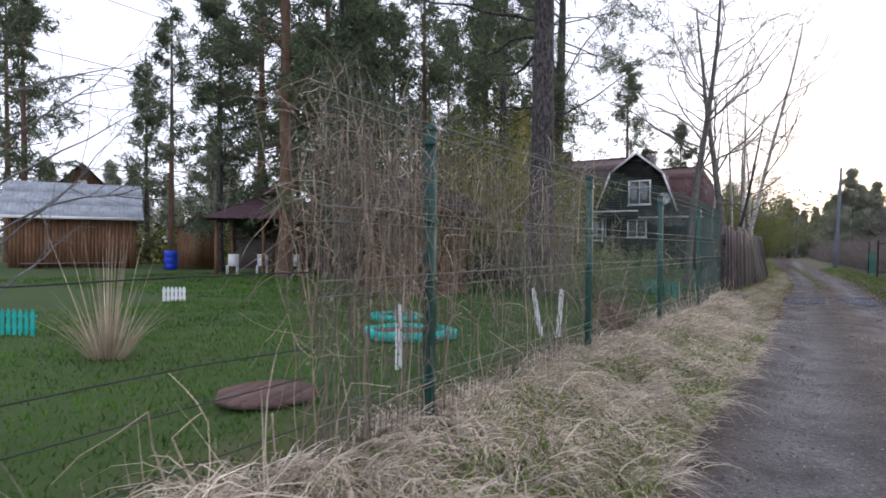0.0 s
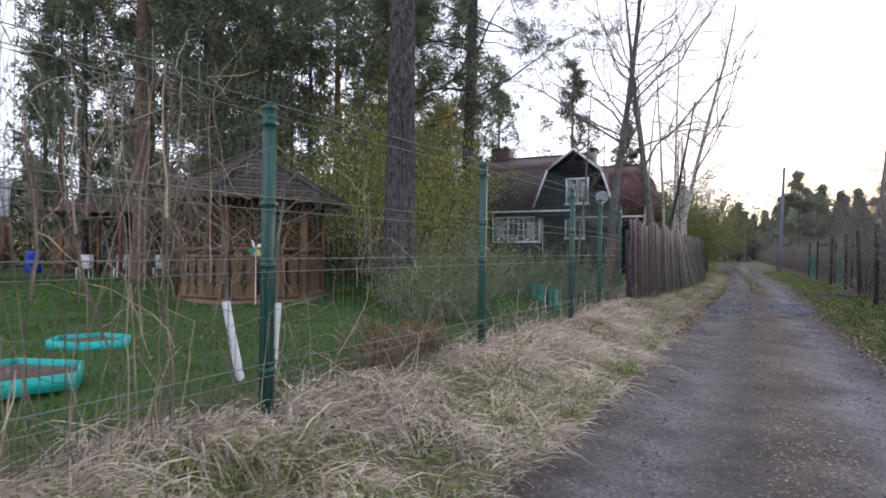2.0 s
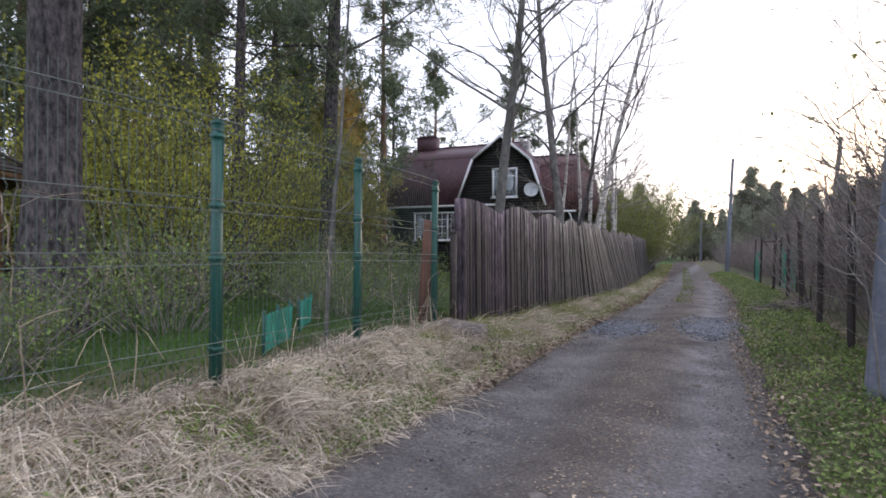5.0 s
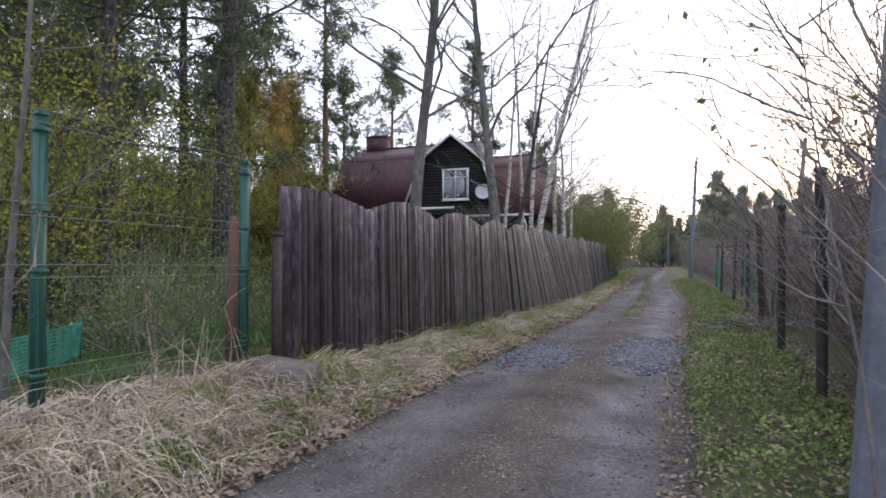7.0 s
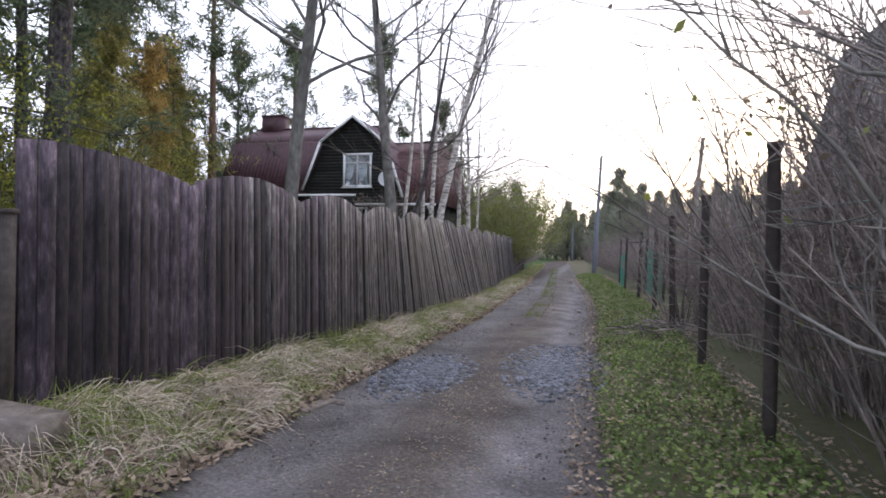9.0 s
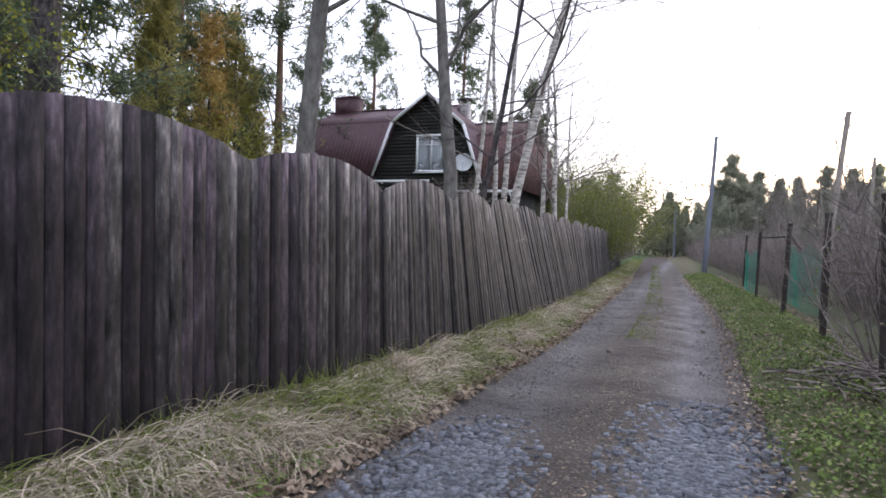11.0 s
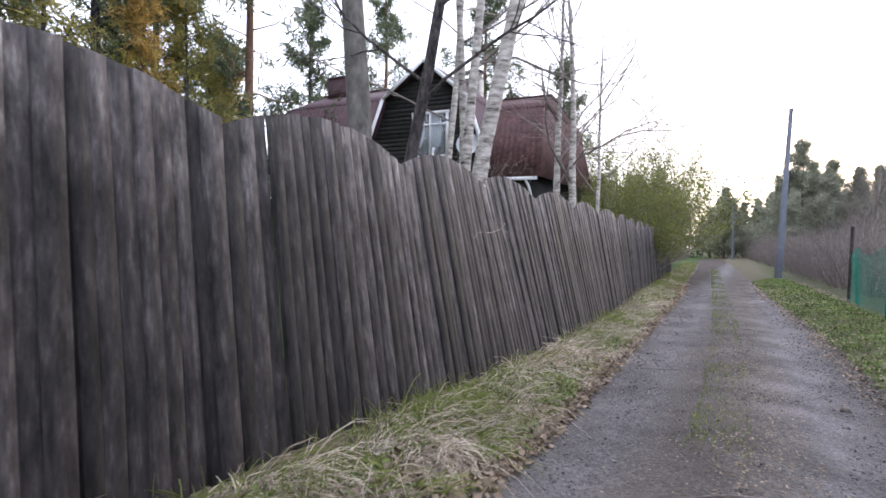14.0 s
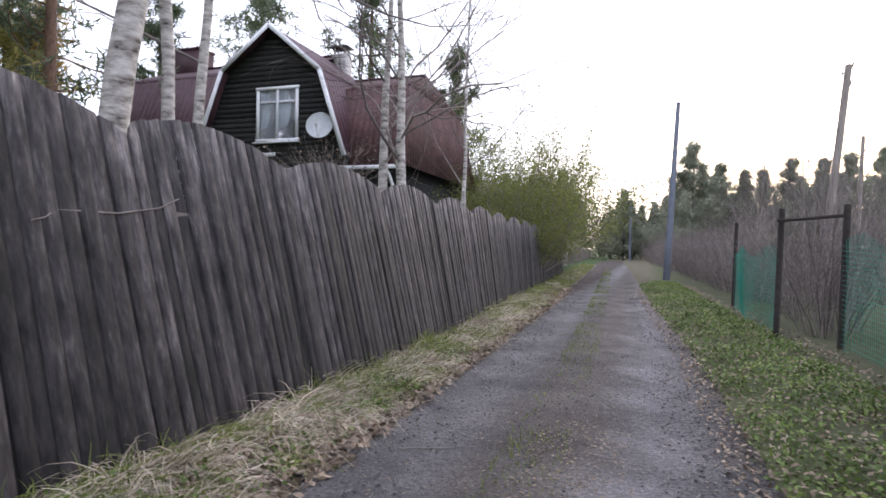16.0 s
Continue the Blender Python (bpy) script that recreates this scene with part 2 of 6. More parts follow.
M_DARKMETAL = surf("rusty_dark_post", [(0.3, (0.03, 0.026, 0.024)), (0.6, (0.06, 0.05, 0.045)), (0.8, (0.11, 0.075, 0.055))], 14, 0.8, 0.4, rnd=0.15)
M_HOUSEWALL = surf("dark_stained_boards", [(0.3, (0.012, 0.012, 0.011)), (0.6, (0.026, 0.026, 0.024)), (0.8, (0.055, 0.052, 0.048))], 6, 0.8, 0.3, (6, 6, 0.6), rnd=0.3)
M_ROOFRED = surf("maroon_profiled_roofing", [(0.3, (0.048, 0.021, 0.028)), (0.6, (0.076, 0.036, 0.042)), (0.8, (0.12, 0.068, 0.070))], 5, 0.6, 0.1, rnd=0.08, patch=0.2, patch_scale=0.5, spec=0.4)
M_ROOFTILE = surf("weathered_red_tile_roofing", [(0.3, (0.040, 0.022, 0.022)), (0.55, (0.085, 0.042, 0.040)), (0.8, (0.15, 0.098, 0.085))], 9, 0.8, 0.4, rnd=0.1, patch=0.45, patch_scale=1.6, spec=0.3)
M_WHITE = surf("white_paint", [(0.3, (0.66, 0.67, 0.68)), (0.7, (0.80, 0.80, 0.80))], 10, 0.6, 0.1, rnd=0.05, patch=0.12)
M_CURTAIN = surf("pale_curtain", [(0.35, (0.45, 0.48, 0.5)), (0.65, (0.72, 0.74, 0.76))], 4, 0.9, 0.1, (8, 1, 0.6))
M_PANE = glassy("window_pane", (0.86, 0.90, 0.92))
M_DISH = surf("satellite_dish_grey", [(0.3, (0.40, 0.42, 0.43)), (0.7, (0.52, 0.54, 0.55))], 8, 0.5, 0, rnd=0)
M_BRICKGREY = surf("grey_chimney_brick", [(0.3, (0.24, 0.22, 0.21)), (0.7, (0.45, 0.43, 0.41))], 9, 0.9, 0.4, rnd=0.3)
M_GAZWOOD = surf("brown_stained_wood", [(0.3, (0.095, 0.050, 0.026)), (0.6, (0.20, 0.113, 0.060)), (0.8, (0.31, 0.19, 0.105))], 5, 0.75, 0.3, (4, 4, 0.7), rnd=0.2)
M_SHINGLE = surf("brown_bitumen_shingle", [(0.3, (0.042, 0.035, 0.030)), (0.6, (0.082, 0.068, 0.058)), (0.8, (0.13, 0.112, 0.094))], 20, 0.95, 0.4, rnd=0.25)
M_SLATE = surf("grey_corrugated_slate", [(0.3, (0.26, 0.28, 0.31)), (0.6, (0.38, 0.41, 0.45)), (0.8, (0.5, 0.53, 0.57))], 3, 0.85, 0.2, rnd=0.1, patch=0.2)
M_SHEDWOOD = surf("shed_brown_boards", [(0.3, (0.11, 0.055, 0.03)), (0.6, (0.20, 0.105, 0.06)), (0.8, (0.28, 0.16, 0.095))], 4, 0.85, 0.3, (4, 4, 0.5), rnd=0.2)
M_TEAL = surf("turquoise_paint", [(0.3, (0.01, 0.34, 0.29)), (0.7, (0.02, 0.46, 0.40))], 9, 0.55, 0.1, rnd=0.1)
M_NET = surf("turquoise_net", [(0.3, (0.03, 0.26, 0.18)), (0.7, (0.07, 0.38, 0.28))], 9, 0.7, 0, rnd=0.15)
M_SOIL = surf("bare_soil", [(0.3, (0.07, 0.045, 0.035)), (0.7, (0.15, 0.105, 0.085))], 14, 1.0, 0.6)
M_LID = surf("brown_wooden_lid", [(0.3, (0.075, 0.045, 0.038)), (0.7, (0.145, 0.092, 0.078))], 8, 0.85, 0.3, (1, 6, 1))
M_BLUE = surf("blue_plastic", [(0.3, (0.01, 0.04, 0.42)), (0.7, (0.02, 0.07, 0.55))], 6, 0.45, 0, rnd=0)
M_BLACK = surf("black_cable", [(0.3, (0.02, 0.02, 0.02)), (0.7, (0.04, 0.04, 0.04))], 6, 0.6, 0)
M_REDWOOD = surf("reddish_old_plank", [(0.3, (0.10, 0.045, 0.03)), (0.7, (0.20, 0.095, 0.065))], 5, 0.85, 0.3, (5, 5, 0.5))
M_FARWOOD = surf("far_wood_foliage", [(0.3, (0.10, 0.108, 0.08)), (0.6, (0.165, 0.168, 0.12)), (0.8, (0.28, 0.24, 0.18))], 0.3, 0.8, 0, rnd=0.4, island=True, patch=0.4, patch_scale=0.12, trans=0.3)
M_UNDER = surf("undergrowth_foliage", [(0.3, (0.07, 0.075, 0.022)), (0.6, (0.14, 0.135, 0.04)), (0.8, (0.24, 0.20, 0.07))], 0.5, 0.8, 0, rnd=0.45, island=True, patch=0.45, patch_scale=0.25, trans=0.35)
M_DARKROOF = surf("dark_grey_roofing", [(0.3, (0.05, 0.047, 0.05)), (0.7, (0.10, 0.095, 0.10))], 6, 0.8, 0.2, rnd=0.1)
M_YELLOW = surf("yellow_plastic", [(0.3, (0.6, 0.42, 0.05)), (0.7, (0.75, 0.55, 0.10))], 6, 0.5, 0)

# ---- geometry helpers ----
class Geo:
    """Gathers quads."""
    def __init__(self):
        self.v, self.f, self.n = [], [], 0

    def add(self, v, f):
        v = np.asarray(v, float).reshape(-1, 3)
        self.v.append(v)
        self.f.append(np.asarray(f, int).reshape(-1, 4) + self.n)
        self.n += len(v)

    def box(self, c, s, m=None):
        v = np.array([(x, y, z) for x in (-.5, .5) for y in (-.5, .5) for z in (-.5, .5)]) * np.array(s) + (np.array(c) if m is None else 0)
        if m is not None:
            mm = np.array(m)
            v = v @ mm[:3, :3].T + mm[:3, 3] + np.array(c)
        self.add(v, [(0, 1, 3, 2), (4, 6, 7, 5), (0, 4, 5, 1), (2, 3, 7, 6), (0, 2, 6, 4), (1, 5, 7, 3)])

    def beam(self, a, b, w, t=None, up=(0, 0, 1)):
        """A rectangular bar from a to b."""
        a, b = np.array(a, float), np.array(b, float)
        d = b - a
        ln = np.linalg.norm(d)
        d /= ln
        u = np.array(up, float)
        if abs(d @ u) > 0.95:
            u = np.array((0.0, 1.0, 0.0))
        s = np.cross(d, u); s /= np.linalg.norm(s)
        u = np.cross(s, d)
        t = w if t is None else t
        v = []
        for p in (a, b):
            for i, j in ((-1, -1), (1, -1), (1, 1), (-1, 1)):
                v.append(p + s * i * w / 2 + u * j * t / 2)
        self.add(v, [(0, 3, 2, 1), (4, 5, 6, 7), (0, 1, 5, 4), (1, 2, 6, 5), (2, 3, 7, 6), (3, 0, 4, 7)])

    def tube(self, pts, rad, k=6, cap=True):
        p = np.asarray(pts, float)
        n = len(p)
        r = np.broadcast_to(np.asarray(rad, float), (n,))
        d = np.gradient(p, axis=0)
        d /= np.linalg.norm(d, axis=1, keepdims=True) + 1e-9
        ref = np.array((0.0, 0.0, 1.0)) if abs(d[0, 2]) < 0.9 else np.array((1.0, 0.0, 0.0))
        s = np.cross(d, ref); s /= np.linalg.norm(s, axis=1, keepdims=True) + 1e-9
        u = np.cross(s, d)
        a = np.arange(k) * 2 * np.pi / k
        v = p[:, None] + r[:, None, None] * (np.cos(a)[None, :, None] * s[:, None] + np.sin(a)[None, :, None] * u[:, None])
        i = np.arange(n - 1)[:, None] * k
        j = np.arange(k)[None, :]
        j2 = (j + 1) % k
        f = np.stack([i + j, i + j2, i + k + j2, i + k + j], -1).reshape(-1, 4)
        self.add(v.reshape(-1, 3), f)
        if cap and k >= 4:
            e = (n - 1) * k
            if k == 4:
                self.add(v[-1], [(0, 1, 2, 3)])
            elif k == 6:
                self.add(v[-1], [(0, 1, 2, 3), (0, 3, 4, 5)])
            elif k == 8:
                self.add(v[-1], [(0, 1, 2, 3), (0, 3, 4, 7), (4, 5, 6, 7)])

    def lathe(self, prof, c=(0, 0, 0), k=16):
        a = np.arange(k) * 2 * np.pi / k
        v = np.array([[(c[0] + r * np.cos(t), c[1] + r * np.sin(t), c[2] + z) for t in a] for r, z in prof])
        n = len(prof)
        i = np.arange(n - 1)[:, None] * k
        j = np.arange(k)[None, :]
        j2 = (j + 1) % k
        self.add(v.reshape(-1, 3), np.stack([i + j, i + j2, i + k + j2, i + k + j], -1).reshape(-1, 4))

    def quads(self, q):
        q = np.asarray(q, float).reshape(-1, 4, 3)
        self.add(q.reshape(-1, 3), np.arange(len(q) * 4).reshape(-1, 4))

    def mesh(self, name, mat, smooth=False):
        v, f = np.concatenate(self.v), np.concatenate(self.f)
        me = bpy.data.meshes.new(name)
        me.vertices.add(len(v)); me.vertices.foreach_set("co", v.astype(np.float32).ravel())
        me.loops.add(f.size); me.loops.foreach_set("vertex_index", f.astype(np.int32).ravel())
        me.polygons.add(len(f)); me.polygons.foreach_set("loop_start", np.arange(0, f.size, 4, dtype=np.int32))
        me.materials.append(mat)
        me.update(calc_edges=True)
        if smooth:
            me.polygons.foreach_set("use_smooth", np.ones(len(f), dtype=bool))
        return me


def part(name, g, mat, parent=None, label="", at=None, smooth=False):
    ob = new(name, g if isinstance(g, bpy.types.Mesh) else g.mesh(name, mat, smooth))
    if parent is not None:
        ob.parent = parent
    if at is not None:
        ob.matrix_basis = at
    if label:
        tagged(ob, label)
    return ob


def thing(name, label, category, at=None, group="", kind=""):
    ob = new(name)
    if at is not None:
        ob.matrix_basis = at
    return tagged(ob, label, category, group, kind)


rng = np.random.default_rng(7)


def unit(v):
    return v / (np.linalg.norm(v, axis=-1, keepdims=True) + 1e-9)


def blades(p, d, ln, w, droop, seg=3, sidev=None):
    """Bent blades as strips: roots p, first directions d, lengths, widths, droop (fall at the tip)."""
    p, d = np.asarray(p, float), unit(np.asarray(d, float))
    n = len(p)
    ln, w, droop = (np.broadcast_to(np.asarray(a, float), (n,)) for a in (ln, w, droop))
    side = unit(np.cross(d, rng.normal(size=(n, 3)))) if sidev is None else sidev
    q = []
    prev = None
    for k in range(seg + 1):
        t = k / seg
        c = p + d * (ln * t)[:, None]
        c[:, 2] -= droop * ln * t * t
        ww = w * (1 - 0.85 * t)
        a, b = c - side * ww[:, None] / 2, c + side * ww[:, None] / 2
        if prev is not None:
            q.append(np.stack([prev[0], prev[1], b, a], 1))
        prev = (a, b)
    v = np.concatenate(q, 1).reshape(-1, 3)          # each blade's segments follow one another
    # weld the segments of one blade, so that it is one island
    idx = np.arange(n * seg * 4).reshape(n, seg, 4)
    for s in range(1, seg):
        idx[:, s, 0], idx[:, s, 1] = idx[:, s - 1, 3], idx[:, s - 1, 2]
    g = Geo(); g.add(v, idx.reshape(-1, 4))
    return g


def merge(*gs):
    g = Geo()
    for a in gs:
        for v, f0 in zip([np.concatenate(a.v)], [np.concatenate(a.f)]):
            g.add(v, f0)
    return g


def leaves(p, size, flat=0.0):
    """Small leaf quads at p, turned at random; flat 1 lays them level."""
    n = len(p)
    a = unit(rng.normal(size=(n, 3)) * (1, 1, 1 - flat))
    b = unit(np.cross(a, rng.normal(size=(n, 3)) * (1 - flat, 1 - flat, 1) + (0, 0, flat * 3)))
    s = np.broadcast_to(np.asarray(size, float), (n,))[:, None] * rng.uniform(.6, 1.3, (n, 1))
    g = Geo()
    g.quads(np.stack([p, p + a * s * .5 + b * s * .32, p + a * s, p + a * s * .5 - b * s * .32], 1))
    return g

# ---- the lie of the land ----
def fx(y):      # line of the fences on the garden side
    return np.interp(y, [-9, 4.5, 7.6, 10.4, 13.2, 16.9, 17.4, 18.8, 21, 24, 26.5, 28, 31, 36, 40, 55, 90], [-1.2, -.96, -.88, -.66, -.5, -.56, -.36, -.3, -.24, -.13, -.03, 0, .03, -.15, -.45, -1.2, -3.2])


def hf(y):      # height of the ground along that line
    return np.interp(y, [-30, 16, 20, 25, 29, 70], [.38, .38, .26, .16, .08, .08])


def xl(y):
    return np.interp(y, [-9, 4, 8, 10, 20, 26, 31, 40, 60, 97], [.3, .38, .5, .64, .62, .84, .74, .5, -.45, -2.4])


def xr(y):
    return np.interp(y, [-9, 15, 20, 28, 33, 40, 60, 97], [3.6, 3.3, 3.16, 3.34, 3.22, 2.8, 1.9, 0.1])


def wave(x, y, s=1.0):
    x, y = x * s, y * s
    return (np.sin(1.7 * x + .9 * y) + np.sin(-1.1 * x + 2.3 * y + 1.3) + np.sin(3.1 * x + 1.9 * y + 4) * .6 + np.sin(4.7 * x - 3.7 * y + 2) * .5) / 3.1


def smooth01(t):
    t = np.clip(t, 0, 1)
    return t * t * (3 - 2 * t)


def height(x, y):
    x, y = np.asarray(x, float), np.asarray(y, float)
    a, b, f = xl(y), xr(y), fx(y)
    left = hf(y) * smooth01((a - x) / (a - f) * 0.95) + .035 * wave(x, y, 2.2) * smooth01((a - x) / .4)
    right = .13 * smooth01((x - b) / .6) + .03 * wave(x, y, 2.0) * smooth01((x - b) / .4)
    return np.where(x < a, left, np.where(x > b, right, 0.0))


def axis_steps(lo, hi, step, far, grow=1.35):
    core = list(np.arange(lo, hi + step / 2, step))
    s, p = step, hi
    out = []
    while p < far:
        s *= grow; p += s; out.append(p)
    s, p, out2 = step, lo, []
    while p > -far:
        s *= grow; p -= s; out2.append(p)
    return np.array(out2[::-1] + core + out)


def grid(xs, ys, fz):
    X, Y = np.meshgrid(xs, ys)
    Z = fz(X, Y)
    n, m = X.shape
    i = np.arange(n - 1)[:, None] * m
    j = np.arange(m - 1)[None, :]
    g = Geo()
    g.add(np.stack([X, Y, Z], -1).reshape(-1, 3), np.stack([i + j, i + j + 1, i + m + j + 1, i + m + j], -1).reshape(-1, 4))
    return g


def ground_z(x, y):
    inside = smooth01((x - xl(y)) / .12) * smooth01((xr(y) - x) / .12) * (y < 97) * (y > -9)
    return height(x, y) - .07 * inside


tagged(part("ground", grid(axis_steps(-4, 6, .14, 900), axis_steps(-7, 45, .22, 900), ground_z), M_GROUND, smooth=True),
       "grassy uneven ground with lawn and dry verges", "ground", kind="structure")

ys = np.arange(-8.9, 96.5, .16)
us = np.linspace(0, 1, 34)
U, YY = np.meshgrid(us, ys)
A, B = xl(YY) - .12 + .09 * wave(U * 0, YY, 2.6), xr(YY) + .12 + .09 * wave(U * 0 + 5, YY, 2.9)
XX = A + (B - A) * U
ruts = np.exp(-((U - .27) / .1) ** 2) + np.exp(-((U - .76) / .1) ** 2)
ZZ = .006 + .005 * wave(XX, YY, 3.1) + .007 * wave(XX * 1.7 + 3, YY, 11.0) - .028 * ruts + .02 * np.exp(-((U - .5) / .12) ** 2) - .03 * (np.exp(-(U / .03) ** 2) + np.exp(-((U - 1) / .03) ** 2))
n, m = XX.shape
i, j = np.arange(n - 1)[:, None] * m, np.arange(m - 1)[None, :]
g = Geo()
g.add(np.stack([XX, YY, ZZ], -1).reshape(-1, 3), np.stack([i + j, i + j + 1, i + m + j + 1, i + m + j], -1).reshape(-1, 4))
tagged(part("road", g, M_ROAD, smooth=True), "rutted dirt and gravel lane with wheel tracks", "road", kind="structure")


def road_z(x, y):
    u = (x - xl(y)) / (xr(y) - xl(y))
    return .006 + .005 * wave(x, y, 3.1) - .028 * (np.exp(-((u - .27) / .1) ** 2) + np.exp(-((u - .76) / .1) ** 2)) + .02 * np.exp(-((u - .5) / .12) ** 2)


# ---- trees ----
def wander(p, d, ln, n, bend, lift=0.0):
    pts = [np.array(p, float)]
    d = np.array(d, float)
    for k in range(n):
        d = d + rng.normal(0, bend, 3) + np.array((0, 0, lift))
        d /= np.linalg.norm(d)
        pts.append(pts[-1] + d * ln / n)
    return np.array(pts), d


def grow(g, p, d, ln, r, level, last, kids, bend, lift, tips, k0=7, spread=.9):
    pts, dd = wander(p, d, ln, 5 if level < last else 3, bend, lift)
    tipr = r * (.45 if level < last else .3)
    g.tube(pts, np.linspace(r, tipr, len(pts)), max(3, k0 - 2 * level), cap=False)
    if level == last:
        tips.append(pts[-1]); tips.append(pts[-2])
        return
    for c in range(kids[level]):
        t = rng.uniform(.3, 1.0) if c else 1.0
        f = t * (len(pts) - 1)
        a = int(min(f, len(pts) - 2))
        q = pts[a] + (pts[a + 1] - pts[a]) * (f - a)
        axis = unit(pts[a + 1] - pts[a])
        s = unit(np.cross(axis, rng.normal(size=3)))
        ang = rng.uniform(.35, 1.0) * spread if c else rng.uniform(0, .25)
        nd = axis * math.cos(ang) + s * math.sin(ang)
        grow(g, q, nd, ln * rng.uniform(.4, .68), max(r * (1 - .55 * t) * .62, .003), level + 1, last, kids, bend, lift, tips, k0, spread)


def needle_tufts(centres, count, ln, w):
    c = np.repeat(np.asarray(centres, float), count, axis=0)
    d = rng.normal(size=c.shape) + (0, 0, .35)
    c = c + rng.normal(0, ln * .22, c.shape)
    return blades(c, d, rng.uniform(.6, 1.2, len(c)) * ln, w, .15, 1)


def pine(name, label, H, r, first, reach, tufts, seed, lean=(0, 0), bark=None, count=12, ln=.2, w=.028, needle=None, group="", dense=1.0, taper=0.0):
    """A tall pine: bare lower trunk, limbs with tufts of needles above."""
    global rng
    rng = np.random.default_rng(seed)
    t = thing(name, label, "tree", group=group)
    k = 11
    zz = np.linspace(-.15, H, k)
    px = lean[0] * zz + np.cumsum(rng.normal(0, .035, k)) * zz / H
    py = lean[1] * zz + np.cumsum(rng.normal(0, .035, k)) * zz / H
    rad = r * (1 - .85 * (np.maximum(zz, 0) / H) ** 1.2); rad[0] *= 1.35
    pts = np.stack([px, py, zz], 1)
    g = Geo(); g.tube(pts, rad, 10)
    part("trunk", g, bark or M_PINEBARK, t, smooth=True)
    gb, cent = Geo(), []
    n = int(dense * 26 * (H - first) / 8)
    for a in range(n):
        z = first + (H - first) * ((a + rng.uniform(0, 1)) / n) ** .9
        b = np.array([np.interp(z, zz, px), np.interp(z, zz, py), z])
        f = (z - first) / (H - first)
        ln_ = reach * (.55 + .45 * math.sin(math.pi * min(1, .25 + f * .85))) * (1 - .65 * f ** 2) * (1 - taper * f) * rng.uniform(.55, 1.1)
        az = rng.uniform(0, 2 * math.pi)
        d = np.array([math.cos(az), math.sin(az), rng.uniform(-.25, .35) + .35 * f])
        lp, _ = wander(b, unit(d), ln_, 6, .17, .03)
        gb.tube(lp, np.linspace(max(.012, .24 * np.interp(z, zz, rad)), .008, 7), 5, cap=False)
        for s in range(rng.integers(4, 8)):
            q = lp[rng.integers(2, 7)]
            sd = unit(unit(lp[-1] - lp[0]) + rng.normal(0, .65, 3))
            sp, _ = wander(q, sd, ln_ * rng.uniform(.2, .42), 3, .2, .04)
            gb.tube(sp, np.linspace(.012, .004, 4), 3, cap=False)
            for u in np.linspace(.25, 1, 4):
                for w_ in (.08, .2, .34):
                    cent.append(sp[0] + (sp[-1] - sp[0]) * u + rng.normal(0, w_, 3))
        cent.append(lp[-1])
    tagged(part("branchwork", gb, bark or M_PINEBARK, t), kind="stuff")
    cent = np.array(cent)
    if len(cent) > tufts:
        cent = cent[rng.permutation(len(cent))[:tufts]]
    tagged(part("crown", needle_tufts(cent, count, ln, w), needle or M_NEEDLE, t, "dark green needles"), kind="stuff")
    return t


def bare_tree(name, label, H, r, seed, kids=(9, 5, 3), stems=1, bark=None, spread=.8, lean=(0, 0), bend=.09, leaf=None, leaf_size=.03, leaf_n=0, group="", first=.35):
    """A leafless broadleaf tree: trunk with limbs and fine twigs, a few buds."""
    global rng
    rng = np.random.default_rng(seed)
    t = thing(name, label, "tree", group=group)
    gb, tips = Geo(), []
    for s in range(stems):
        d = unit(np.array([lean[0] + rng.normal(0, .1) * (stems > 1), lean[1] + rng.normal(0, .1) * (stems > 1), 1.0]))
        rs = r * (1 if s == 0 else rng.uniform(.6, .9))
        pts, _ = wander((0 if s == 0 else rng.normal(0, .12), 0 if s == 0 else rng.normal(0, .12), -.12), d, H * (1 if s == 0 else rng.uniform(.7, .95)), 9, .035)
        g = Geo(); g.tube(pts, rs * np.linspace(1, .12, 10) ** .8, 9)
        part("trunk", g, bark or M_ALDER, t, smooth=True)
        for c in range(kids[0]):
            f = first + (1 - first) * (c + rng.uniform(0, 1)) / kids[0]
            q = np.array([np.interp(f * 9, range(10), pts[:, a]) for a in range(3)])
            az = rng.uniform(0, 2 * math.pi)
            el = rng.uniform(.25, .95) * spread
            nd = np.array([math.cos(az) * math.cos(el), math.sin(az) * math.cos(el), math.sin(el)])
            grow(gb, q, nd, H * rng.uniform(.22, .46) * (1.25 - .7 * f), max(.007, rs * (1 - .8 * f) * .36), 1, len(kids), (0,) + tuple(kids[1:]), bend * 1.4, .035, tips, 8)
    tagged(part("branchwork", gb, M_TWIG if bark is M_BIRCH else bark or M_ALDER, t), kind="stuff")
    if leaf is not None and leaf_n:
        tp = np.array(tips)
        p = tp[rng.integers(0, len(tp), leaf_n)] + rng.normal(0, .012, (leaf_n, 3))
        tagged(part("foliage", leaves(p, leaf_size), leaf, t), kind="stuff")
    return t


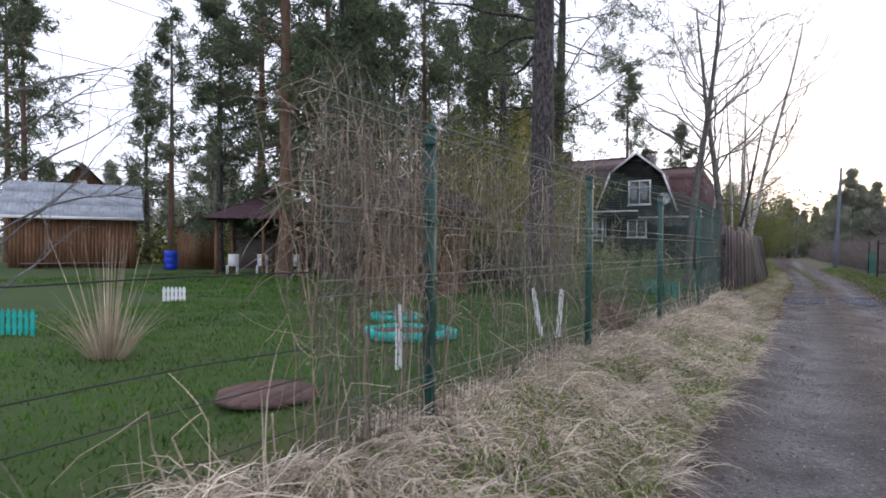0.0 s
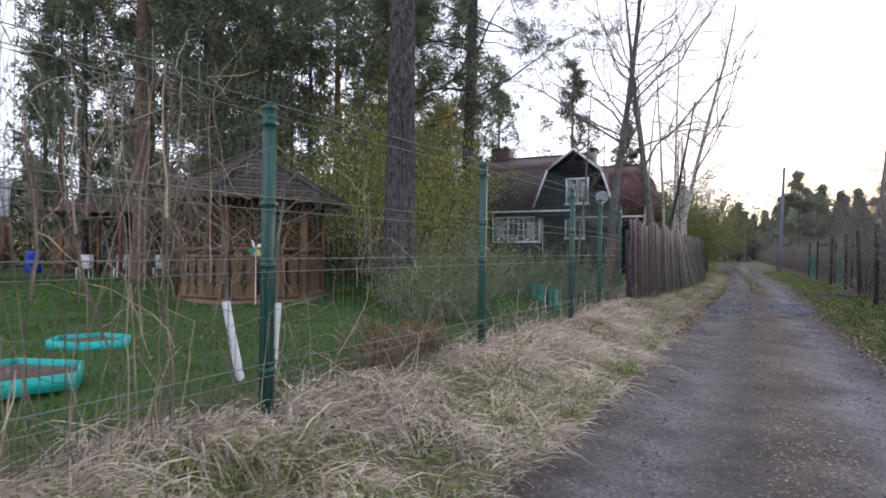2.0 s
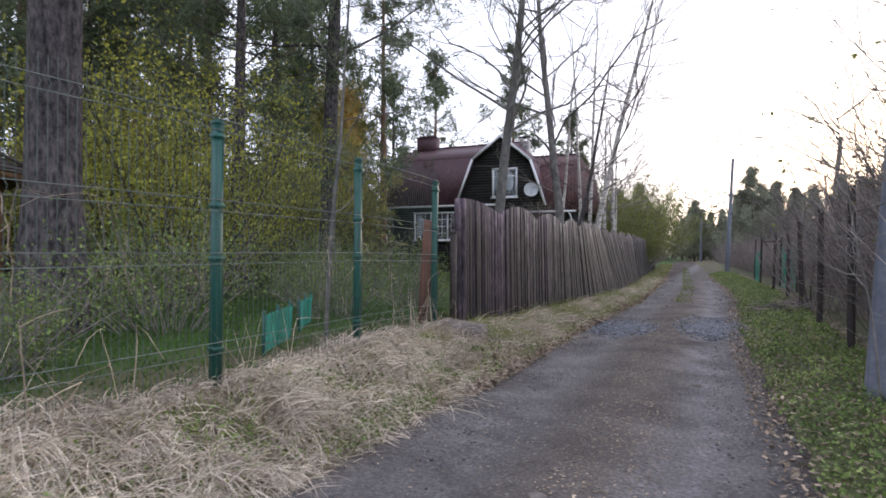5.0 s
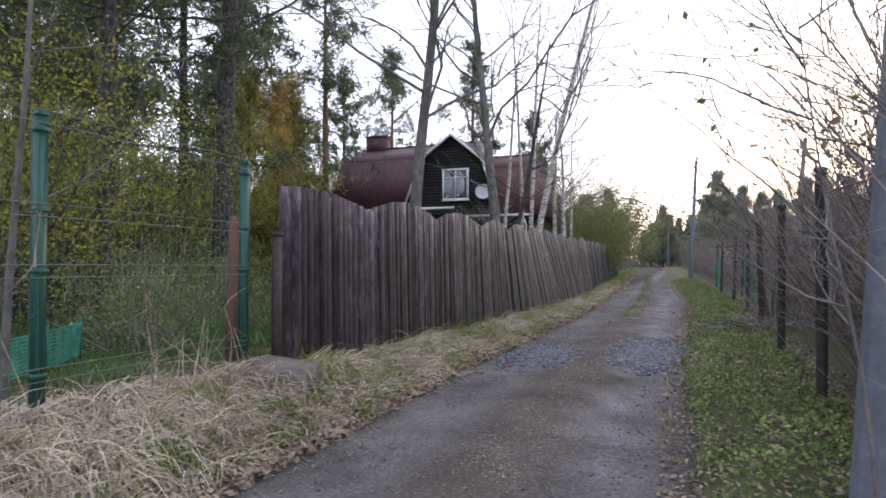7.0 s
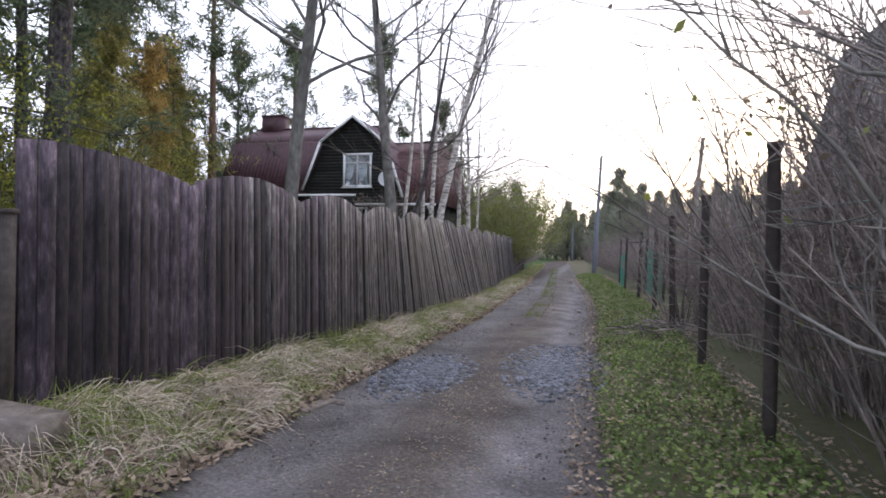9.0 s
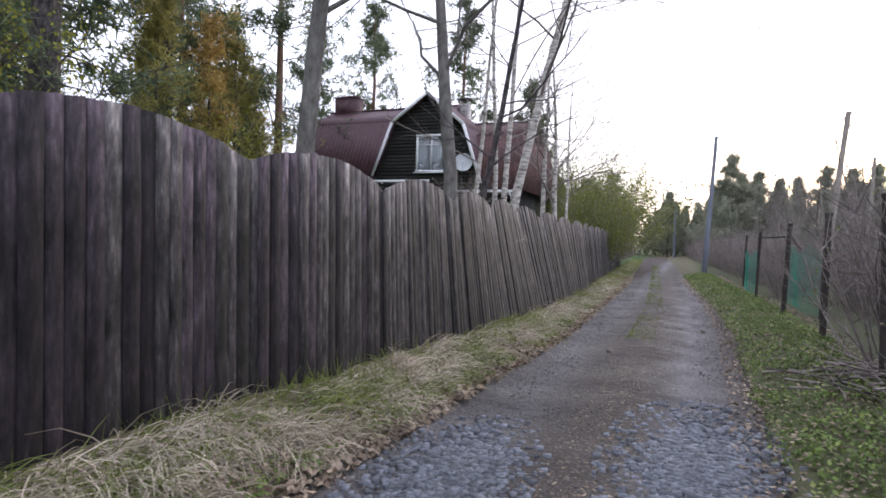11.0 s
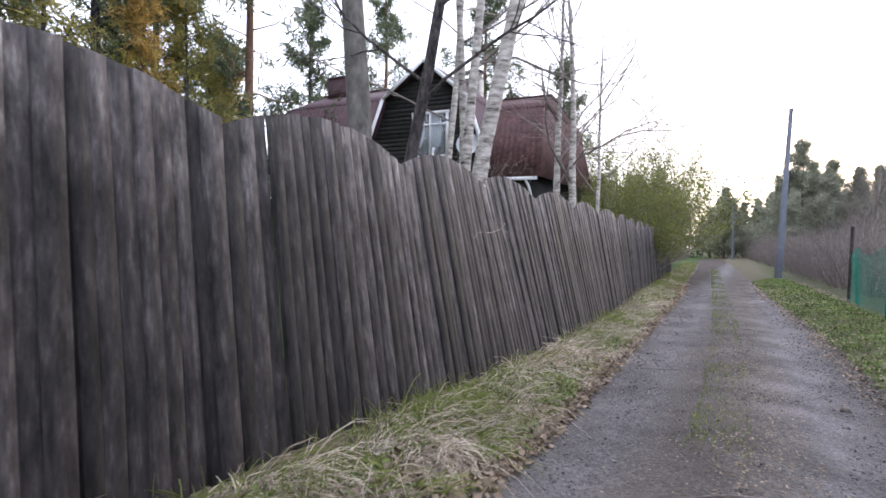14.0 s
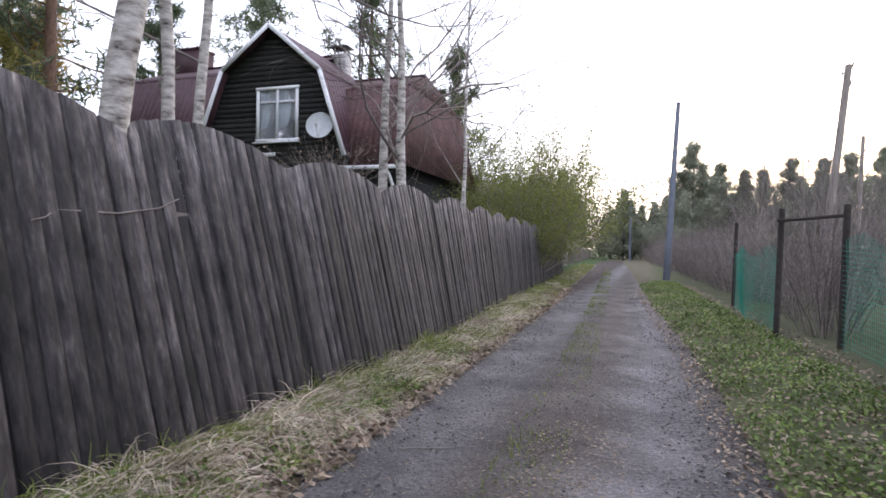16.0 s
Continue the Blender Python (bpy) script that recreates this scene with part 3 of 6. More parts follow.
def shrub(name, label, H, spread, stems, seed, leaf=None, leaf_n=0, leaf_size=.04, bark=None, sub=5, r=.012, group="", cat="shrub", fuzz=.12):
    """A many-stemmed bush with fine twigs and, where it has them, small leaves."""
    global rng
    rng = np.random.default_rng(seed)
    t = thing(name, label, cat, group=group)
    g, tips = Geo(), []
    for s in range(stems):
        az, out = rng.uniform(0, 2 * math.pi), rng.uniform(0, 1) ** .7
        base = np.array([math.cos(az), math.sin(az), 0]) * spread * .3 * out + (0, 0, -.05)
        d = unit(np.array([math.cos(az) * out * spread / H * 1.1, math.sin(az) * out * spread / H * 1.1, 1.0]) + rng.normal(0, .1, 3))
        ln_ = H * rng.uniform(.55, 1.05)
        pts, _ = wander(base, d, ln_, 5, .1)
        g.tube(pts, np.linspace(r * rng.uniform(.6, 1.2), .003, 6), 4, cap=False)
        for c in range(sub):
            f = rng.uniform(1.2, 4.8); a = int(f)
            q = pts[a] + (pts[a + 1] - pts[a]) * (f - a)
            sp, _ = wander(q, unit(unit(pts[a + 1] - pts[a]) + rng.normal(0, .5, 3)), ln_ * rng.uniform(.12, .32), 3, .16, .05)
            g.tube(sp, np.linspace(r * .4, .002, 4), 3, cap=False)
            tips.extend(sp[1:])
        tips.extend(pts[3:])
    tagged(part("stemwork", g, bark or M_TWIG, t), kind="stuff")
    if leaf is not None and leaf_n:
        tp = np.array(tips)
        p = tp[rng.integers(0, len(tp), leaf_n)] + rng.normal(0, fuzz, (leaf_n, 3))
        p[:, 2] = np.maximum(p[:, 2], .05)
        tagged(part("foliage", leaves(p, leaf_size), leaf, t), kind="stuff")
    return t


def put(t, x, y, turn=0.0, s=1.0, z=None):
    t.matrix_basis = pose(x, y, float(height(x, y)) - .03 if z is None else z, 0, 0, turn) @ Matrix.Scale(s, 4)
    return t


def again(t, x, y, turn=0.0, s=1.0):
    m = pose(x, y, float(height(x, y)) - .03, 0, 0, turn) @ Matrix.Scale(s / t.scale[0], 4)
    return copy_thing(t, m)


PINE_L = "tall Scots pine with grey bark and a dark needle crown"
put(pine("pine_tree", "thick old pine with grey-brown bark beside the gazebo", 19, .30, 5.6, 4.8, 1900, 11, (.006, .0), ln=.25, w=.024, dense=1.2), -4.06, 14.17)
put(pine("pine_tree", "tall slender pine leaning over the garden, drooping branches", 18, .25, 6.2, 5.4, 2800, 12, (.025, 0), ln=.25, w=.022, dense=1.25), -7.3, 23.7)
put(pine("pine_tree", "crooked mossy pine with a low bent limb", 13, .2, 3.4, 3.6, 1300, 13, (-.01, .02), ln=.27, w=.034), -8.6, 21.6)
put(pine("pine_tree", PINE_L, 20, .24, 4.5, 3.9, 1700, 14, bark=M_PINETOP, ln=.3, w=.04), -14.8, 16.4)
P1 = put(pine("pine_tree", PINE_L, 17, .22, 4.2, 3.4, 720, 21, bark=M_PINETOP, count=9, ln=.42, w=.075), -19, 26)
P2 = put(pine("pine_tree", PINE_L, 15, .2, 2.6, 3.0, 720, 22, count=9, ln=.42, w=.075), -12, 27, 40)
P3 = put(pine("pine_tree", PINE_L, 19, .24, 5.5, 3.6, 720, 23, bark=M_PINETOP, count=9, ln=.42, w=.075), -24, 33)
F1 = put(pine("pine_tree", "distant pine in the wood's edge", 15, .2, 3.4, 5.6, 2600, 24, count=8, ln=.55, w=.07, dense=1.5, taper=.5, needle=M_NEEDLE_HAZED, group="far wood"), 20, 95, 0, .6)
F2 = put(pine("pine_tree", "distant pine in the wood's edge", 13, .2, 0.9, 5.2, 3000, 25, count=8, ln=.55, w=.07, dense=1.7, taper=.8, needle=M_NEEDLE_HAZED, group="far wood"), 12, 100, 0, .6)
rs = np.random.default_rng(3)
for x, y, k, s in [(-17, 21, 0, 1.1), (-23, 22.5, 2, 1), (-15, 33, 1, 1), (-28, 27, 0, 1.1), (-33, 24, 2, .9), (-36, 17, 0, .95),
                   (-38, 11, 1, .9), (-34, 8.5, 2, .8), (-40, 4, 0, .9), (-31, 33, 1, 1.1), (-22, 40, 0, 1), (-27, 45, 2, 1), (-18, 46, 1, .9), (-18.5, 54, 0, 1), (-12, 55, 2, .9),
                   (-8, 58, 1, .9), (-36, 38, 2, 1), (-42, 28, 1, 1), (-43, 19, 0, 1), (-5.5, 50, 1, .55), (-14, 38, 2, .9), (-20, 30, 1, 1), (-29.5, 36, 0, 1), (-16, 27.5, 2, 1)]:
    again((P1, P2, P3)[k], x, y, rs.uniform(0, 360), s * rs.uniform(.92, 1.08))
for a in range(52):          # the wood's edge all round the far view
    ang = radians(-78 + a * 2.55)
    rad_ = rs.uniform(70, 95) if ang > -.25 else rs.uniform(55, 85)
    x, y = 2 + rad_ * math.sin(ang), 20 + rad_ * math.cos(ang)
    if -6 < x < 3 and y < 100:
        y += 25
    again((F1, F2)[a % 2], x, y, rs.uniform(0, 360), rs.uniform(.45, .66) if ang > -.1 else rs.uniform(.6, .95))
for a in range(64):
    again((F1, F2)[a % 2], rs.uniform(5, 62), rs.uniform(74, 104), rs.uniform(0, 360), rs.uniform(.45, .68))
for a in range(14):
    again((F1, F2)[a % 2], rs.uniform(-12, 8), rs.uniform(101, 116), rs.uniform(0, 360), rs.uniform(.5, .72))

put(bare_tree("alder_tree", "bare grey alder with long crooked limbs behind the plank fence", 11, .15, 31, (20, 7, 5), lean=(.05, 0), spread=1.15, bend=.15), -2.3, 23.9)
put(bare_tree("alder_tree", "tall bare alder forking above the plank fence", 12, .155, 32, (20, 7, 5), lean=(.0, .015), spread=1.15, bend=.15), -1.42, 27.28)
put(bare_tree("birch_tree", "white birch with black-scarred trunk behind the fence", 11, .105, 33, (13, 6, 5), stems=2, bark=M_BIRCH, lean=(.05, .06)), -.82, 28.4)
put(bare_tree("birch_tree", "slim white birch with bare twigs", 9, .075, 34, (10, 5, 4), bark=M_BIRCH), -2.5, 31.0)
put(bare_tree("birch_tree", "slim white birch with bare twigs", 9, .07, 64, (10, 5, 4), bark=M_BIRCH, lean=(.03, 0)), -1.35, 29.65)
put(bare_tree("alder_tree", "dark alder stem leaning over the plank fence", 7, .085, 65, (9, 6, 4), lean=(.2, .03), spread=.9, bark=M_PINEBARK), -1.35, 27.5)
put(bare_tree("birch_tree", "lopped birch with upright new shoots", 6.8, .095, 35, (15, 6, 5), bark=M_BIRCH, spread=1.3, bend=.14), -1.35, 33.85)
put(bare_tree("birch_tree", "lopped birch with upright new shoots", 6.6, .10, 36, (15, 6, 5), bark=M_BIRCH, spread=1.3, bend=.14), -.86, 33.74)
put(bare_tree("birch_tree", "slim bare birch beyond the house corner", 8, .07, 37, (13, 6, 5), bark=M_BIRCH), -1.6, 39.5)
put(bare_tree("sapling_tree", "bare young tree beside the wire fence", 4.2, .028, 38, (7, 4, 2), spread=.9), -.95, 15.1)
B1 = put(bare_tree("bare_tree", "bare bushy tree above the hedge", 5.2, .06, 39, (14, 6, 4), stems=2, bark=M_TWIG, spread=1.2), 6.6, 50)
for a in range(44):
    again(B1, rs.uniform(6.5, 13) + a * .55, rs.uniform(46, 80), rs.uniform(0, 360), rs.uniform(.8, 1.4))

K1 = put(pine("spruce_tree", "dense dark spruce behind the gazebo", 14, .2, 1.2, 2.7, 1050, 26, count=9, ln=.4, w=.06, dense=1.3), -12.6, 17.0)
again(K1, -17.6, 23.5, 200, 1.0)
again(K1, -20.5, 18.0, 80, .9)

# young conifers between the garden and the house, warm light painted into olive needles
O1 = put(pine("young_conifer", "young conifer with olive needles, painted as warmly lit, behind the fence", 9.6, .12, .9, 2.8, 1100, 27, count=8, ln=.3, w=.036, dense=1.2, taper=.45, needle=M_WARMNEEDLE, group="olive young trees"), -14.0, 35.4)
O2 = put(pine("young_conifer", "young conifer with olive needles, painted as warmly lit, behind the fence", 8.2, .11, .7, 2.6, 950, 28, count=8, ln=.3, w=.036, dense=1.2, taper=.6, needle=M_WARMNEEDLE, group="olive young trees"), -11.8, 29.8)
O3 = put(pine("young_larch", "slender young tree with amber spring foliage", 8.8, .09, 1.4, 1.7, 900, 29, count=8, ln=.26, w=.04, dense=1.3, taper=.5, needle=M_AMBERLEAF, group="olive young trees"), -13.2, 33.4)
for x, y, k, s in [(-18.4, 36, 0, 1.05), (-16.4, 38.2, 0, .95), (-19, 41, 1, 1.1), (-17.4, 40.4, 2, 1.05), (-22.5, 38.5, 0, 1.0), (-21.6, 29, 2, 1.0)]:
    again((O1, O2, O3)[k], x, y, rs.uniform(0, 360), s)

# bushes with fresh leaves in the garden
S1 = put(shrub("leafing_shrub", "tall bush with sparse olive-yellow spring leaves", 4.6, 2.6, 34, 41, M_OLIVELEAF, 8500, .075, sub=9, r=.016, fuzz=.2, bark=M_PINEBARK), -6.0, 17.2)
S2 = put(shrub("leafing_shrub", "tall bush with sparse olive-yellow spring leaves", 5.4, 2.8, 34, 42, M_OLIVELEAF, 9500, .075, sub=9, r=.018, fuzz=.22, bark=M_PINEBARK), -7.7, 19.4)
S3 = put(shrub("leafing_shrub", "low green bush beside the gazebo", 1.7, 1.5, 40, 43, M_WEED, 3600, .045, sub=7, r=.008), -3.1, 14.9)
for x, y, k, s in [(-9.4, 23.6, 1, 1.0), (-9.6, 18.5, 1, .9), (-11.5, 17.6, 0, .9), (-11.5, 25, 0, 1.1), (-12.8, 30.5, 1, 1.1), (-15.5, 24.5, 0, 1.1), (-14, 21.5, 0, 1.05), (-12.3, 20.4, 1, .8), (-2.2, 12.3, 2, .8), (-3.6, 18.4, 2, .8), (-4.9, 16.2, 2, 1.1), (-2.4, 17.4, 2, .75), (-2.6, 20.2, 2, .85), (-5.5, 20.5, 2, 1.0), (-7, 22.8, 2, 1.1), (-10, 32, 2, 1.2), (-4.4, 22.5, 2, .8), (-17, 35, 1, 1.2)]:
    again((S1, S2, S3)[k], x, y, rs.uniform(0, 360), s)
G1 = put(shrub("garden_bush", "dark green leafy bush behind the wire fence", 1.35, 1.3, 44, 45, M_WEED, 2600, .04, sub=8, r=.007, fuzz=.07), -2.2, 12.6, 0, .62)
again(G1, -3.5, 13.4, 200, .6)
W1 = put(shrub("willow_bush", "rounded willow bush in pale yellow-green leaf", 6.9, 5.2, 120, 44, M_YOUNGLEAF, 62000, .085, sub=12, r=.022, fuzz=.17), -3.2, 51.0)
for x, y, s in [(-2.1, 46.5, .62), (-4.2, 59, .8), (-5.0, 65, .85)]:
    again(W1, x, y, rs.uniform(0, 360), s)

# bare hedge on the far side of the lane
H1 = put(shrub("bare_shrub", "leafless brown hedge shrub behind the wire fence", 2.3, 1.0, 48, 51, M_YOUNGLEAF, 40, .04, sub=8, r=.0085, group="hedge"), 6.5, 17.9)
H2 = put(shrub("bare_shrub", "leafless brown hedge shrub behind the wire fence", 2.6, 1.0, 48, 52, M_LITTER, 60, .04, sub=8, r=.0085, group="hedge"), 5.6, 17.5)
H3 = put(shrub("bare_shrub", "dense leafless shrub with reddish twigs", 2.2, 1.1, 56, 53, M_LITTER, 120, .04, sub=7, r=.0055, group="hedge"), 5.2, 20.3)
for x, y, k, s in ((5.7, 17.3, 2, 1.4), (6.6, 17.2, 1, 1.3), (5.2, 18.4, 0, 1.4), (6.0, 18.9, 2, 1.6), (5.4, 19.8, 1, 1.3), (6.8, 20.4, 1, 1.5), (5.05, 15.7, 2, 1.2), (5.6, 16.4, 0, 1.3), (5.1, 16.75, 2, 1.1), (6.1, 16.2, 1, 1.4), (5.9, 17.6, 2, 1.5)):
    again((H1, H2, H3)[k], x, y, rs.uniform(0, 360), s)
y = 17.4
while y < 62:
    again((H1, H2, H3)[rs.integers(0, 3)], 5.05 + rs.uniform(-.1, .45) - max(0, y - 40) * .03 + (.25 if y < 26 else .75 if y < 34.5 else 0), y, rs.uniform(0, 360), rs.uniform(.95, 1.25) * (1 if y < 26 else .78))
    if y < 45 and rs.uniform() < .5:
        again((H1, H2, H3)[rs.integers(0, 3)], 6.6 + rs.uniform(-.4, .6), y + .5, rs.uniform(0, 360), rs.uniform(.9, 1.25) * (1 if y < 26 else .8))
    y += rs.uniform(.85, 1.35)
for y in np.arange(47, 92, 2.3):
    again((H2, H3)[rs.integers(0, 2)], 4.6 - (y - 47) * .055 + rs.uniform(.3, 1.2), y, rs.uniform(0, 360), rs.uniform(.8, 1.1))
    again((H2, H3)[rs.integers(0, 2)], -1.6 - (y - 47) * .05 - rs.uniform(.2, .8), y + 9, rs.uniform(0, 360), rs.uniform(.55, .75))
put(bare_tree("budding_tree", "young tree with opening buds beside the concrete pole", 4.8, .013, 54, (12, 6, 3), stems=4, leaf=M_LITTER, leaf_size=.03, leaf_n=900), 4.75, 17.3)
put(bare_tree("budding_tree", "thin sapling with yellow-green buds at the lane", 2.9, .013, 55, (11, 5, 3), stems=2, leaf=M_YOUNGLEAF, leaf_size=.045, leaf_n=70), 4.02, 15.62)

# ---- plank fence ----
# feet of the scallops: where they lie along the fence, and how high
VALLEY_Y = [16.45, 18.77, 20.72, 22.66, 24.61, 26.5, 28.38, 30.12, 32.15, 34.1] + [36.05 + 1.95 * k for k in range(11)]
VALLEY_Z = [1.89, 1.91, 1.92, 1.885, 1.92, 1.95, 1.985, 1.93, 1.93, 1.92] + [1.91] * 11
LEAN_Y, LEAN_A = [17, 20, 22, 24, 26.5, 28.5, 30, 32, 36, 42, 55], [0.5, 1, 1.5, 4.5, 10.5, 14.5, 13.5, 13, 9, 5, 3]


def plank_fence():
    f = thing("plank_fence", "weathered dark wooden fence of scalloped upright planks", "fence")
    protos = []
    cuts = np.linspace(-.48, .48, 7)
    for k in range(56):           # four widths, seven top cuts, two tones of wood; unit height, chamfered face
        r = np.random.default_rng(70 + k)
        w, t = (.082, .096, .106, .118)[k % 4], .02
        g = Geo()
        zs = np.linspace(0, 1, 4)
        bow = r.normal(0, .003, 4)
        lip = .5 + .011 / w         # a thin tongue behind the next board
        ring = np.array([(-.5, -.5), (lip, -.5), (lip, -.1), (.5, -.1), (.5, .34), (.475, .5), (-.475, .5), (-.5, .34)])
        v = np.array([[(q[0] * w + bow[i], q[1] * t, z - (cuts[k // 4 % 7] * min(q[0], .5) * w / 2.0 if i == 3 else 0)) for q in ring] for i, z in enumerate(zs)]).reshape(-1, 3)
        fs = [(8 * i + j, 8 * i + (j + 1) % 8, 8 * i + 8 + (j + 1) % 8, 8 * i + 8 + j) for i in range(3) for j in range(8)]
        fs += [(24, 25, 26, 27), (24, 27, 28, 31), (28, 29, 30, 31)]
        g.add(v, fs)
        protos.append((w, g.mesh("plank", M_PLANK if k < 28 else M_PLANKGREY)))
    r = np.random.default_rng(5)
    y, k = 17.32, 0
    while y < 54.5:
        x = float(fx(y)) + .012 * float(wave(0, y, 6)) + r.normal(0, .004)
        base = float(hf(y)) - .06 + r.uniform(-.02, .02)
        b = max(1, int(np.searchsorted(VALLEY_Y, y)))
        y0, y1 = VALLEY_Y[b - 1], VALLEY_Y[b]
        ph = (y - y0) / (y1 - y0)
        low = float(np.interp(y, VALLEY_Y, VALLEY_Z))
        rise = .17 if b == 1 else .19
        top = low + rise * max(0, math.sin(math.pi * ph)) ** .8 + r.uniform(-.006, .006)
        slope = rise * math.pi / (y1 - y0) * math.cos(math.pi * ph)
        w, me = protos[int(r.integers(0, 4)) + 4 * int(np.argmin(np.abs(cuts - slope))) + (28 if r.uniform(18.5, 23) < y else 0)]
        rack = np.interp(y, [17, 26, 34, 54], [0, 1.0, 1.5, .5]) + r.normal(0, .06)
        back = float(np.interp(y, LEAN_Y, LEAN_A))
        h = (top - base) / math.cos(radians(back))
        ang = math.degrees(math.atan2(float(fx(y + .3) - fx(y - .3)), .6))
        m = pose(x, y, base, float(rack), -back + r.normal(0, .12), 0) @ pose(0, 0, 0, 0, 0, -90 - ang + r.normal(0, 1.5)) @ Matrix.Diagonal((1, 1, h, 1))
        y += w + .004
        k += 1
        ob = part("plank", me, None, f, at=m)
    lean = lambda q: math.tan(radians(float(np.interp(q, LEAN_Y, LEAN_A))))
    for z in (.45, 1.35):
        pts = [(float(fx(q)) - .06 - lean(q) * z, q, z + float(hf(q))) for q in np.arange(17.3, 54.6, 1.5)]
        for a, b in zip(pts[:-1], pts[1:]):
            g = Geo(); g.beam(a, b, .04, .09)
            part("rail", g, M_RAIL, f)
    for q in np.arange(17.4, 54.6, 2.9):
        x, z = float(fx(q)) - .11, float(hf(q))
        g = Geo(); g.beam((x, q, z - .3), (x - lean(q) * 1.5, q, z + 1.5), .08, .08)
        part("post", g, M_RAIL, f)


# ---- welded wire fence ----
FENCE_Y = [3.42, 4.48, 7.62, 10.4, 13.18, 15.05, 16.9]


def wire_fence():
    f = thing("wire_mesh_fence", "green welded wire mesh fence with square posts", "fence")
    for y in FENCE_Y[1:]:
        x, b = float(fx(y)), float(hf(y))
        g = Geo(); g.box((0, 0, .86), (.062, .062, 2.02))
        p = part("post", g, M_GREENMETAL, f, at=pose(x, y, b, 0, .4, 0))
        g = Geo(); g.box((0, 0, 1.876), (.076, .076, .018)); g.box((0, 0, 1.89), (.056, .056, .016))
        part("cap", g, M_GREENMETAL, p)
        for z in (.25, .9, 1.28, 1.78):
            g = Geo(); g.box((0, 0, z), (.08, .08, .03))
            part("clamp", g, M_GREENMETAL, p)
    prof = [(0, .04), (0, .22), (.03, .26), (0, .30), (0, .86), (.03, .90), (0, .94), (0, 1.24), (.03, 1.28), (0, 1.32), (0, 1.82), (.03, 1.86), (0, 1.90), (0, 2.02)]
    g = Geo(); g.tube([(p, 0, z) for p, z in prof], .0025, 3, cap=False)
    wire = g.mesh("upright_wire", M_WIRE)
    for a, b in zip(FENCE_Y[:-1], FENCE_Y[1:]):
        x0, x1, z0, z1 = float(fx(a)), float(fx(b)), float(hf(a)), float(hf(b))
        panel = thing("panel", "", "")
        panel.parent = f
        n = int((b - a - .1) / .05)
        for k in range(n + 1):
            t = (k + .5) / (n + 1)
            part("upright_wire", wire, None, panel, at=pose(x0 + (x1 - x0) * t + .045, a + (b - a) * t, z0 + (z1 - z0) * t))
        for z in (.22, .30, .86, .94, 1.24, 1.32, 1.82, 1.90):
            g = Geo(); g.tube([(x0 + .05, a, z0 + z), (x1 + .05, b, z1 + z)], .0032, 4, cap=False)
            part("cross_wire", g, M_CROSSWIRE, panel)
    return f


# ---- corrugated sheets ----
def corrugated(g, a0, a1, b0, b1, pitch, amp, rows=1):
    """A ribbed sheet between the lower edge a0-a1 and the upper edge b0-b1; ribs run up the slope."""
    a0, a1, b0, b1 = (np.array(v, float) for v in (a0, a1, b0, b1))
    n = max(4, int(np.linalg.norm(a1 - a0) / pitch * 4))
    nrm = np.cross(a1 - a0, b0 - a0); nrm /= np.linalg.norm(nrm)
    t = np.linspace(0, 1, n + 1)[:, None]
    k = np.array([0, 0, 1, 1])[np.arange(n + 1) % 4][:, None] * amp
    lo, hi = a0 + (a1 - a0) * t + nrm * k, b0 + (b1 - b0) * t + nrm * k
    for r in range(rows):
        f0, f1 = r / rows, (r + 1) / rows + (.015 if r < rows - 1 else 0)
        p, q = lo + (hi - lo) * f0 + nrm * .012 * (rows - r), lo + (hi - lo) * f1 + nrm * .012 * (rows - r - 1)
        p2, q2, k1 = p - nrm * .02, q - nrm * .02, n + 1
        fs = [(i, i + 1, k1 + 1 + i, k1 + i) for i in range(n)] + [(2 * k1 + i, 3 * k1 + i, 3 * k1 + 1 + i, 2 * k1 + 1 + i) for i in range(n)]
        fs += [(i, 2 * k1 + i, 2 * k1 + 1 + i, i + 1) for i in range(n)] + [(k1 + i, k1 + 1 + i, 3 * k1 + 1 + i, 3 * k1 + i) for i in range(n)]
        g.add(np.concatenate([p, q, p2, q2]), fs)



